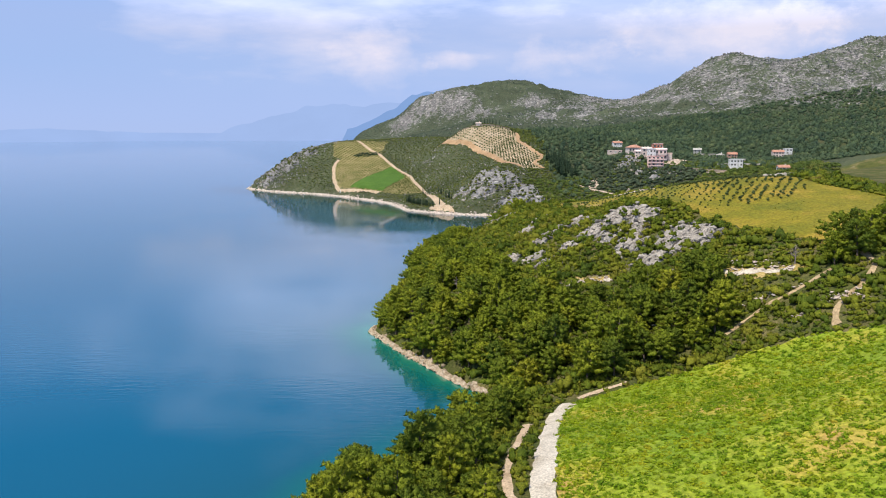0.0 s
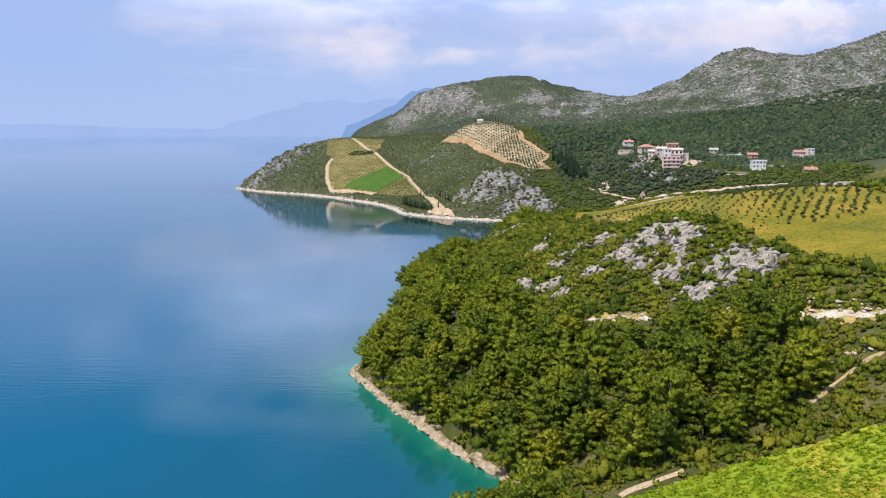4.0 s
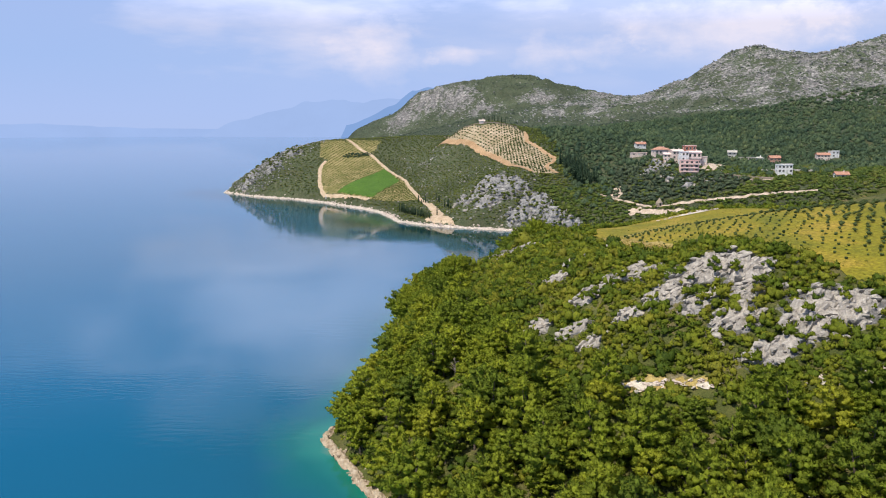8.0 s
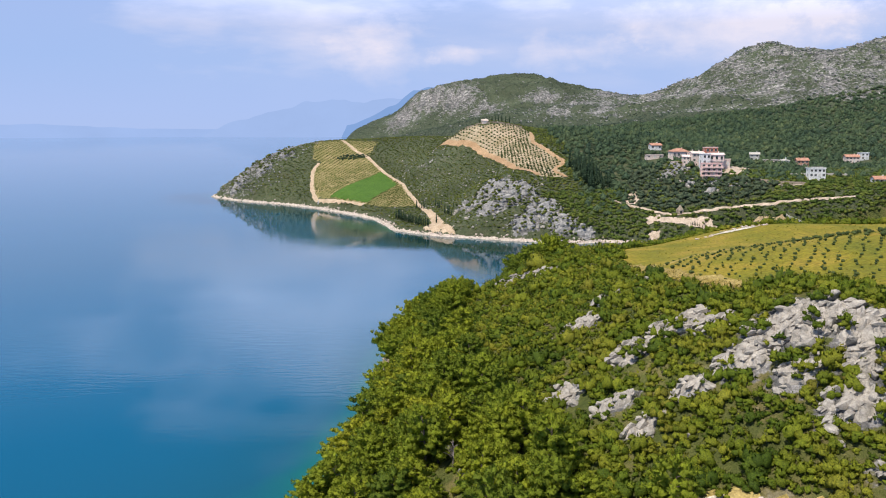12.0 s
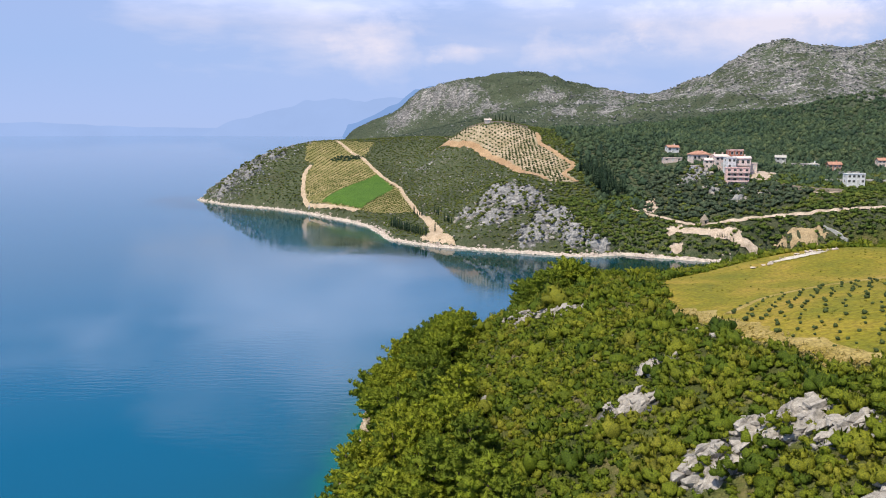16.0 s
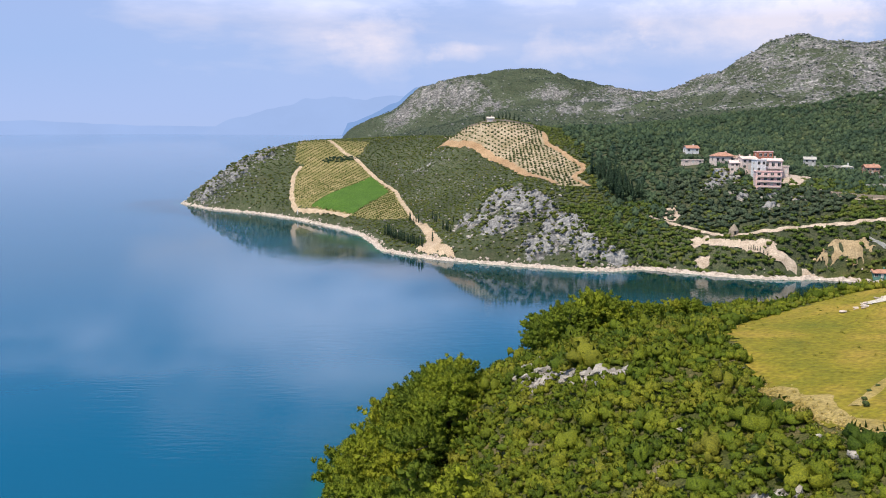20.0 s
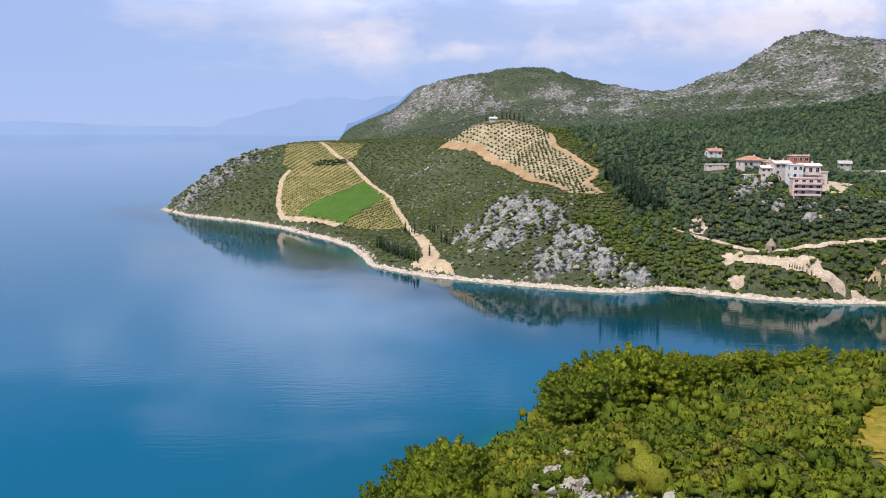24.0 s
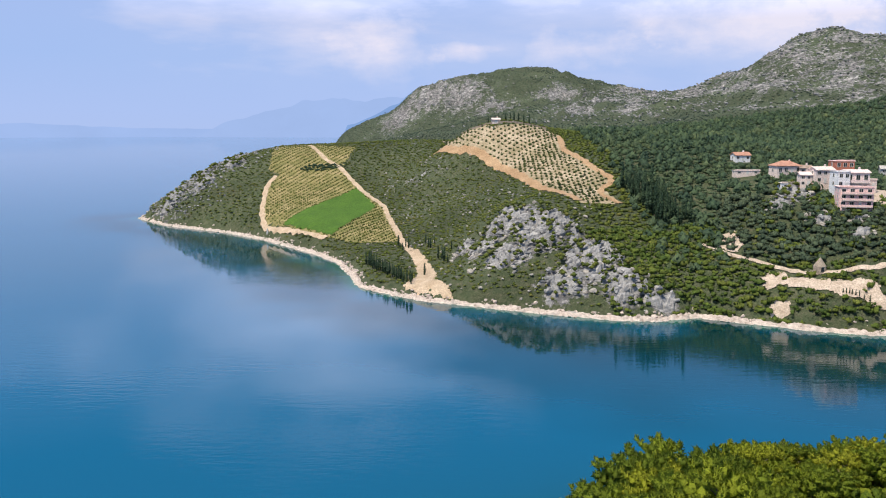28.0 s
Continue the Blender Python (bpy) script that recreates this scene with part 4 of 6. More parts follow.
def plant_out(kinds, x, y, low, high, sink=0.0):
    """Copies of the kinds of tree at plan points, turned and sized; the first of each kind is itself put in place."""
    z = land(x, y)
    for k in range(len(x)):
        s = rng.uniform(low, high)
        m = pose(x[k], y[k], z[k] - sink, 0, 0, rng.uniform(0, 360)) @ Matrix.Diagonal((s, s, s * rng.uniform(0.9, 1.12), 1))
        kind = kinds[k % len(kinds)]
        if kind.name in PLANTED:
            copy_thing(kind, m)
        else:
            PLANTED.add(kind.name)
            kind.matrix_basis = m


def clear(x, y):
    return ~beside_tracks(x, y, 1.6) & (coast_distance(x, y) > 0.3)


pines = [pine_tree(rng.uniform(6.6, 8.2), rng.uniform(2.7, 3.3), "green pine with a layered crown on the wooded slope") for k in range(4)]
broad = [pine_tree(rng.uniform(5.6, 6.6), rng.uniform(3.5, 4.1), "broad round-headed green pine above the shore", 3.2, 40, 28) for k in range(4)]
plan = [scatter(rng, (-25, 150, 66, 310), 5.3, lambda x, y: within(PINEWOOD, x, y) & clear(x, y) & (coast_distance(x, y) > 0.9) & ~((x > 29) & (x < 46) & (y > 193) & (y < 212)) & ((wave(x, y, 31.0, 6.0) + 0.5 * wave(x, y, 13.0, 2.0) > -0.4 - 0.013 * np.maximum(230 - y, 0)) | ((y > 222) & (x < 12)))),
        scatter(rng, (-14, 312, 16, 360), 5.0, lambda x, y: within(COVE_PINES, x, y) & clear(x, y)),
        scatter(rng, (41, 350, 122, 415), 5.0, lambda x, y: within(BAY_PINES, x, y) & clear(x, y)),
        scatter(rng, (10, 350, 41, 415), 5.2, lambda x, y: within(BAY_PINES, x, y) & clear(x, y)),
        scatter(rng, (-28, 80, 18, 165), 5.2, lambda x, y: within(ROAD_PINES, x, y) & clear(x, y)),
        scatter(rng, (80, 164, 108, 182), 5.0, lambda x, y: within(GROVE, x, y))]
for (px, py), low, high in zip(plan, (0.66, 0.9, 0.5, 0.85, 0.65, 0.8), (1.2, 1.25, 0.8, 1.2, 1.15, 1.1)):
    plant_out(broad if low in (0.9, 0.5, 0.85) else pines, px, py, low, high)


def olive_tree(label):
    tree = tagged(new("olive_tree"), label, "tree", "young olives in rows")
    part("trunk", *joined(tube([(0, 0, -0.2), (0.03, 0.02, 0.2), (0.0, 0.05, 0.5)], (0.09, 0.07, 0.05)), tube([(0, 0.03, 0.3), (0.25, 0.1, 0.7)], (0.05, 0.02), 5),
                           tube([(0, 0.03, 0.3), (-0.2, -0.15, 0.75)], (0.05, 0.02), 5)), BARK, tree, "short grey trunk")
    lobes = [(rng.uniform(-0.35, 0.35), rng.uniform(-0.35, 0.35), rng.uniform(0.5, 1.0), rng.uniform(0.45, 0.65), rng.uniform(0.4, 0.55)) for k in range(5)]
    leafy("crown", leaf_cloud(rng, lobes, 18, 0.11, 0.92, solid=True), OLIVE, tree)
    return tree


olives = [olive_tree("young round olive tree in the dry meadow") for k in range(4)]
u, v = np.meshgrid(np.arange(-60, 61, 2.5), np.arange(-70, 71, 2.4))
u, v = u.ravel() + rng.normal(size=u.size) * 0.35, v.ravel() + rng.normal(size=v.size) * 0.35
ox, oy = 80 + u * 0.87 + v * 0.5, 258 - u * 0.5 + v * 0.87
ok = within(OLIVE_GROVE, ox, oy) & (rng.uniform(0, 1, ox.shape) > 0.06)
ox, oy = ox[ok], oy[ok]
near = np.argsort(ox)
plant_out(olives, ox[near[:296]], oy[near[:296]], 0.5, 0.78)
rest = near[296:]
growth("olive_rows", "further rows of young round olive trees in the dry meadow", "trees", [leaf_cloud(rng, [(0.1, 0, 0.75, 0.6, 0.5), (-0.25, 0.2, 0.65, 0.5, 0.42), (0, -0.3, 0.9, 0.5, 0.4)], 16, 0.12, 0.9) for k in range(4)],
       ox[rest], oy[rest], rng.uniform(0.6, 0.95, len(rest)), rng.uniform(0.85, 1.1, len(rest)), OLIVE, rng, 0.0)


def cypress_tree(label):
    tree = tagged(new("cypress_tree"), label, "tree", "cypresses")
    part("trunk", *tube([(0, 0, -0.3), (0, 0, 1.2), (0, 0, 6.0)], (0.16, 0.13, 0.03)), BARK, tree)
    lobes = [(rng.uniform(-0.15, 0.15), rng.uniform(-0.15, 0.15), 1.0 + 0.85 * k, 0.95 * (1 - (abs(k - 2.5) / 7.0) ** 1.5), 0.85) for k in range(8)]
    leafy("crown", leaf_cloud(rng, lobes, 22, 0.24, 0.85), CYPRESS, tree)
    return tree


cypresses = [cypress_tree("dark slender cypress on the far shore") for k in range(4)]
cx = np.concatenate([np.linspace(-28, -7, 26) + rng.normal(size=26) * 0.8, np.linspace(-26, -8, 22) + rng.normal(size=22) * 0.8, [-12.5, -11, -13.5, -2, -1, 0.5, -3.5, 5, 6.5, 4.2, 2.5, -16, -2.5, 8], rng.uniform(84, 99, 4), [136, 128, 172, 143, 150, 226, 232, 260, 268, 274, 190, 245]])
cy = np.concatenate([np.linspace(618, 577, 26) + rng.normal(size=26) * 1.0, np.linspace(619, 580, 22) + rng.normal(size=22) * 1.0, [641, 637, 634, 632, 628, 634, 640, 606, 602, 610, 612, 645, 593, 615], rng.uniform(596, 634, 4), [541, 600, 640, 636, 650, 640, 650, 640, 655, 650, 562, 615]])
ok = coast_distance(cx, cy) > 4
plant_out(cypresses, cx[ok], cy[ok], 0.6, 0.95)
for k, (x, y) in enumerate([(40, 766), (43, 768), (45, 765), (48, 769), (51, 767), (54, 766), (30, 768)]):
    copy_thing(cypresses[k % 4], pose(x, y, height_at(x, y), 0, 0, k * 50) @ Matrix.Diagonal((1.0, 1.0, 0.75 + 0.12 * (k % 3), 1)))
for k, (x, y) in enumerate([(129.5, 530.8), (130.2, 530.2), (130.9, 529.7), (131.5, 529.2), (132.3, 528.6), (133.2, 528.1), (134.3, 527.4), (135.8, 526.7)]):
    copy_thing(cypresses[k % 4], pose(x, y, height_at(x, y), 0, 0, k * 50) @ Matrix.Diagonal((0.34, 0.34, 0.3 + 0.07 * (k % 3), 1)))
cx, cy = scatter(rng, (82, 594, 101, 640), 3.1, lambda x, y: np.abs(x - 91.5 + (y - 616) * 0.12) < 6)
for k in range(len(cx)):
    s = rng.uniform(1.2, 2.0)
    copy_thing(cypresses[k % 4], pose(cx[k], cy[k], height_at(cx[k], cy[k]) - 0.2, 0, 0, k * 77) @ Matrix.Diagonal((s * 0.8, s * 0.8, s, 1)))

# ---- scrub ----
YARDS = [(168, 596, 8), (146, 672, 8), (137, 640, 12), (210, 660, 8), (213, 645, 13), (224, 646, 7),
         (225, 622, 9), (219, 592, 10), (205, 559, 11), (283, 676, 10), (294, 682, 7), (232, 544, 9), (178, 596, 12)]


def open_yard(x, y):
    """Ground kept free of trees before the village houses."""
    return np.any([(np.abs(x - a) < w / 2 + 1.5) & (y > b - 13) & (y < b + 4) for a, b, w in YARDS], axis=0)


def mountain_cover(x, y):
    """Share of a mountain side that bushes cover: thick in the woods below, thin on the stony faces."""
    stony = np.clip((land(x, y) - 72 - 12 * wave(x, y, 90.0, 6.0)) / 22, 0, 1) * np.clip((x - 190) / 60, 0, 1) * (y < 1500)
    return np.clip(0.95 - 0.55 * np.maximum(stony, np.clip(rockiness(x, y) * 1.3, 0, 1)) + 0.16 * wave(x, y, 33.0, 8.0), 0.1, 1)


clump = lambda x, y: rng.uniform(0, 1, x.shape) > np.clip((rockiness(x, y) - 0.22) * 2.6, 0, 0.96)
x, y = scatter(rng, (-28, 95, 130, 412), 1.43, lambda x, y: ~bare(x, y) & clump(x, y) & (x < 6 + y * 0.6) & (~within(PINEWOOD, x, y) | (rng.uniform(0, 1, x.shape) > 0.42)))
size = np.clip(1.16 * np.exp(rng.normal(size=len(x)) * 0.34), 0.55, 2.3) * (1 + 0.25 * wave(x, y, 14.0, 3.0)) * np.where(rng.uniform(0, 1, len(x)) > 0.96, 1.55, 1.0)
size = np.where(within(PINEWOOD, x, y), np.clip(size * 1.2, 1.0, 2.3), size)
tall, near = rng.uniform(0.75, 1.25, len(x)), (x < np.where(y < 262, 72, 48)) & (y > 125) & (y < 365) & ~within(PINEWOOD, x, y)
growth("macchia", "dense green macchia scrub on the slope", "shrubs", NEAR_BUSHES, x[near], y[near], size[near], tall[near], SHRUB, rng)
growth("macchia", "dense green macchia scrub beside the fields and under the pines", "shrubs", LIGHT_BUSHES, x[~near], y[~near], size[~near] * 1.05, tall[~near], SHRUB, rng)
slope = lambda x, y: within([(104, 566), (116, 549), (140, 541), (168, 540), (184, 552), (172, 572), (148, 572), (134, 604), (114, 612)], x, y)
x, y = scatter(rng, (-210, 500, 330, 900), 2.45, lambda x, y: ~bare(x, y) & (rng.uniform(0, 1, x.shape) > np.clip(rockiness(x, y) * 1.3, 0, 0.8)) & (x < y * 0.56) & ~slope(x, y) & (coast_distance(x, y) > 4) & ((x < 64) | (y > 586)) & ((x < 90) | (rng.uniform(0, 1, x.shape) > 0.35)) & (~open_yard(x, y) | (rng.uniform(0, 1, x.shape) > 0.75)))
size, tall, valley = rng.uniform(0.65, 1.35, len(x)) * np.where(x > 60, 1.5, 1.0), rng.uniform(0.55, 0.95, len(x)), (x > 88) & (y > 590)
growth("headland_scrub", "low green scrub on the headland and above the bay", "shrubs", FAR_BUSHES, x[~valley], y[~valley], size[~valley], tall[~valley], FAR_SHRUB, rng, patch=75.0)
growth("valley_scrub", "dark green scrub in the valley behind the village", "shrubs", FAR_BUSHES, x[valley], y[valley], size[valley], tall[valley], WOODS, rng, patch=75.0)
x, y = scatter(rng, (100, 530, 200, 620), 3.7, lambda x, y: slope(x, y) & ~bare(x, y) & (rng.uniform(0, 1, x.shape) > rockiness(x, y)))
growth("old_olive_wood", "dark grey-green old olive trees below the village", "trees", [bush_template(4, 12, 0.2, 0.05) for k in range(4)], x, y, rng.uniform(1.9, 3.0, len(x)), rng.uniform(0.9, 1.2, len(x)), DARK_OLIVE, rng, 0.0)
WOOD_TREES = [leaf_cloud(rng, [(0, 0, 0.5, 0.7, 0.6), (0.45, 0.2, 0.35, 0.5, 0.45), (-0.3, 0.35, 0.3, 0.5, 0.4)], 8, 0.26, 0.88) for k in range(6)]
x, y = scatter(rng, (60, 560, 520, 1000), 6.3, lambda x, y: ~bare(x, y) & ~open_yard(x, y) & (x < y * 0.56) & (x > 82) & ~slope(x, y) & (rockiness(x, y) < 0.3))
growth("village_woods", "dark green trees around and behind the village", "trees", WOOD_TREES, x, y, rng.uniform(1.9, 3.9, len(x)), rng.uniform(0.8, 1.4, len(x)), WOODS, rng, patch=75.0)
x, y = scatter(rng, (-230, 930, 720, 1700), 4.9, lambda x, y: (coast_distance(x, y) > 10) & (x < y * 0.58) & (rng.uniform(0, 1, x.shape) < mountain_cover(x, y)))
growth("mountain_scrub", "dark scrub scattered over the stony mountain sides", "shrubs", FAR_BUSHES, x, y, rng.uniform(0.8, 1.9, len(x)), rng.uniform(0.5, 0.9, len(x)), HAZED_SCRUB, rng, patch=75.0)

x, y = scatter(rng, (56, 518, 260, 592), 1.95, lambda x, y: ~bare(x, y) & (x > 60) & (x < y * 0.5) & (~slope(x, y) | (rng.uniform(0, 1, x.shape) > 0.8)) & (rng.uniform(0, 1, x.shape) > np.clip(rockiness(x, y) * 1.4, 0, 0.9)) & (wave(x, y, 21.0, 3.0) > -1.0) & (coast_distance(x, y) > 1.6))
growth("bay_shrubs", "fresh green shrubs on the slope above the bay", "shrubs", LIGHT_BUSHES, x, y, rng.uniform(0.9, 2.6, len(x)) * np.where(rng.uniform(0, 1, len(x)) > 0.9, 1.3, 1.0), rng.uniform(0.75, 1.1, len(x)), BAY_SHRUB, rng)
x, y = scatter(rng, (10, 170, 135, 335), 1.9, lambda x, y: (rockiness(x, y) > 0.3) & ~bare(x, y) & (wave(x, y, 7.0, 5.0) > 0.2))
growth("rock_shrubs", "green shrubs growing between the limestone blocks", "shrubs", NEAR_BUSHES, x, y, rng.uniform(0.6, 1.5, len(x)), rng.uniform(0.8, 1.2, len(x)), SHRUB, rng, -0.7)
x, y = scatter(rng, (-190, 535, 150, 850), 2.8, lambda x, y: (rockiness(x, y) > 0.25) & (y < 860) & ~bare(x, y) & (coast_distance(x, y) > 5) & (wave(x, y, 13.0, 5.0) > -0.3))
growth("crag_shrubs", "dark shrubs growing on the far crags", "shrubs", FAR_BUSHES, x, y, rng.uniform(0.8, 1.7, len(x)), rng.uniform(0.8, 1.1, len(x)), FAR_SHRUB, rng, -1.3)

x, y = scatter(rng, (-90, 786, -58, 806), 1.9, lambda x, y: ((x + 75) / 13) ** 2 + ((y - 797) / 5) ** 2 < 1)
growth("vineyard_thicket", "dark green thicket in the middle of the vineyard", "shrubs", FAR_BUSHES, x, y, rng.uniform(1.0, 2.0, len(x)), rng.uniform(0.7, 1.1, len(x)), CYPRESS, rng)

# ---- crops ----
VINE = foliage("vine_leaves", [(0.0, (0.135, 0.245, 0.010)), (0.45, (0.24, 0.335, 0.013)), (0.75, (0.34, 0.375, 0.018)), (0.95, (0.42, 0.35, 0.03))], 0.35, 4.0)
ROW_VINE = foliage("staked_vine_leaves", [(0.0, (0.075, 0.10, 0.025)), (0.75, (0.13, 0.15, 0.04))])
vines = [leaf_cloud(rng, [(0, 0, 0.3, 0.42, 0.3), (0.5, 0.05, 0.28, 0.4, 0.3)], 14, 0.17, 0.7, 0.6) for k in range(5)]


def rows_in(shape, along, between, bearing, wobble):
    """Plan points in straight rows inside a shape; bearing of the rows in degrees from east."""
    p = np.array(shape)
    c, r = p.mean(0), np.ptp(p, axis=0).max()
    u, v = np.meshgrid(np.arange(-r, r, along), np.arange(-r, r, between))
    u, v = u.ravel() + rng.normal(size=u.size) * wobble, v.ravel() + rng.normal(size=v.size) * wobble * 0.5
    a = radians(bearing)
    x, y = c[0] + u * math.cos(a) - v * math.sin(a), c[1] + u * math.sin(a) + v * math.cos(a)
    ok = within(shape, x, y)
    return x[ok], y[ok]


x, y = rows_in(GREEN_FIELD, 0.8, 1.3, 18, 0.14)
ok = (y > 82) & (x < y * 0.66 + 6) & (rng.uniform(0, 1, x.shape) > 0.04 + 0.4 * np.clip(wave(x, y, 18.0, 2.0) - 0.25, 0, 1) + 0.5 * np.clip((x - 58) / 30, 0, 1) * (wave(x, y, 11.0, 4.0) > 0))
x, y = x[ok], y[ok]
growth("vine_rows", "bright green vine rows with weeds between", "vines", vines, x, y, rng.uniform(0.85, 1.5, len(x)), rng.uniform(0.5, 1.0, len(x)), VINE, rng, patch=16.0)
small = [leaf_cloud(rng, [(0, 0, 0.45, 0.5, 0.5)], 7, 0.26, 0.85) for k in range(4)]
x, y = rows_in(ORCHARD, 2.7, 3.6, 35, 0.25)
ok = ~beside_tracks(x, y, 0.8)
growth("orchard_rows", "small round orchard trees in straight rows", "trees", small, x[ok], y[ok], rng.uniform(1.5, 2.2, ok.sum()), rng.uniform(0.8, 1.1, ok.sum()), OLIVE, rng)
x, y = rows_in(VINEYARD, 1.7, 3.6, 55, 0.2)
ok = ~beside_tracks(x, y, 0.8) & ~within(VINE_GREEN, x, y)
growth("staked_vines", "rows of small vines on pale terraces", "vines", small, x[ok], y[ok], rng.uniform(1.0, 1.5, ok.sum()), rng.uniform(0.9, 1.3, ok.sum()), ROW_VINE, rng)
x, y = scatter(rng, (50, 180, 130, 346), 1.9, lambda x, y: within(MEADOW, x, y) & (rng.uniform(0, 1, x.shape) > 0.45))
GRASS = foliage("meadow_grass", [(0.0, (0.14, 0.16, 0.02)), (0.7, (0.26, 0.22, 0.04)), (0.95, (0.36, 0.28, 0.10))])
growth("meadow_tufts", "tufts of dry yellow-green meadow grass", "grass", small, x, y, rng.uniform(0.25, 0.6, len(x)), rng.uniform(0.4, 0.9, len(x)), GRASS, rng)

line = np.array([(43, 297), (43.5, 288), (44.5, 279), (46, 266), (49, 257), (52, 248)], float)
u = rng.uniform(0, len(line) - 1.001, 900)
x, y = np.interp(u, np.arange(len(line)), line[:, 0]) + rng.normal(size=900) * 1.0, np.interp(u, np.arange(len(line)), line[:, 1]) + rng.normal(size=900) * 1.2
DRY = foliage("dry_straw", [(0.0, (0.30, 0.23, 0.06)), (0.75, (0.50, 0.40, 0.17))], 0.3)
growth("straw_tufts", "pale dry grass tufts along the olive grove", "grass", small, x, y, rng.uniform(0.25, 0.6, 900), rng.uniform(0.6, 1.2, 900), DRY, rng)


# ---- rocks ----
def cells(x, y, size, seed):
    """Blocks of broken rock: for plan points, a number per block and the distance to its cracks."""
    r = np.random.default_rng(seed)
    table = r.uniform(0, 1, (64, 64, 6))
    gx, gy = x / size, y / size
    ix, iy = np.floor(gx).astype(int), np.floor(gy).astype(int)
    f1, f2 = np.full(x.shape, 9.0), np.full(x.shape, 9.0)
    best = np.zeros(x.shape + (4,))
    for a in (-1, 0, 1):
        for b in (-1, 0, 1):
            t = table[(ix + a) % 64, (iy + b) % 64]
            dx, dy = gx - (ix + a + t[..., 0]), gy - (iy + b + t[..., 1])
            d = np.sqrt(dx * dx + dy * dy)
            new_best = d < f1
            f2 = np.where(new_best, f1, np.minimum(f2, d))
            best = np.where(new_best[..., None], np.concatenate([t[..., 2:3], (t[..., 3:5] - 0.5) * 2 * np.stack([dx, dy], -1), t[..., 5:6]], -1), best)
            f1 = np.where(new_best, d, f1)
    return best[..., 0], best[..., 1] + best[..., 2], f2 - f1


def crag(name, shape, step, block, relief, mat, parent, origin, seed):
    """A patch of fissured limestone: tilted blocks at two sizes with open cracks, sinking under the soil at its rim."""
    cx, cy, w, h = shape
    xs, ys = np.arange(cx - w * 1.35, cx + w * 1.35, step), np.arange(cy - h * 1.35, cy + h * 1.35, step)
    x, y = np.meshgrid(xs, ys)
    u, v = x * 0.8 + y * 0.6 + 0.35 * block * wave(x, y, block * 2.3, 1.0), (-x * 0.6 + y * 0.8) * 1.5 + 0.35 * block * wave(x, y, block * 2.0, 4.0)
    hi, tilt, gap = cells(u, v, block, seed)
    hi2, tilt2, gap2 = cells(u, v, block * 0.42, seed + 1)
    z = relief * (1.1 * hi + 1.3 * tilt - 0.9 * np.exp(-gap * 12)) + relief * 0.42 * (hi2 + 1.3 * tilt2 - 0.8 * np.exp(-gap2 * 9))
    rim = np.sqrt(((x - cx) / w) ** 2 + ((y - cy) / h) ** 2) + (0.22 if block < 2.5 else 0.5) * wave(x, y, block * 3.2, 2.0)
    z = z + relief * 0.4 - np.clip((rim - 0.62) / 0.35, 0, 1.6) * relief * 2.4
    keep = rim.ravel()[grid_faces(len(xs), len(ys))].min(1) < 1.12
    faces = grid_faces(len(xs), len(ys))[keep]
    used, back = np.unique(faces, return_inverse=True)
    pts = np.stack([x.ravel() - origin[0], y.ravel() - origin[1], (land(x, y) + z).ravel() - origin[2]], 1)[used]
    return part(name, pts, back.reshape(-1, 4), mat, parent)


def boulder_mesh(name, mat, flat, fine=2):
    """A block of limestone: a ball cut by tilted planes, then roughened."""
    bm = bmesh.new()
    bmesh.ops.create_icosphere(bm, subdivisions=fine, radius=1)
    cuts = []
    for k in range(8):
        d = rng.normal(size=3)
        cuts.append((d / np.linalg.norm(d), rng.uniform(0.4, 0.75)))
    off = rng.uniform(0, 50, 3)
    for v in bm.verts:
        p = np.array(v.co)
        for d, h in cuts:
            s = p @ d
            if s > h:
                p = p - d * (s - h)
        v.co = Vector(p * (1 + noise.noise(Vector(p * 2.6 + off)) * 0.16))
        v.co.z *= flat
    me = bpy.data.meshes.new(name)
    bm.to_mesh(me)
    bm.free()
    me.materials.append(mat)
    return me


BOULDERS = [boulder_mesh("boulder", LIMESTONE, rng.uniform(0.6, 0.9)) for k in range(4)]
SLABS = [boulder_mesh("rock_slab", LIMESTONE, rng.uniform(0.7, 1.0), 2 if k < 3 else 1) for k in range(10)]
FAR_SLABS = [boulder_mesh("rock_slab", GREY_CRAG, rng.uniform(0.7, 1.0), 1) for k in range(6)]


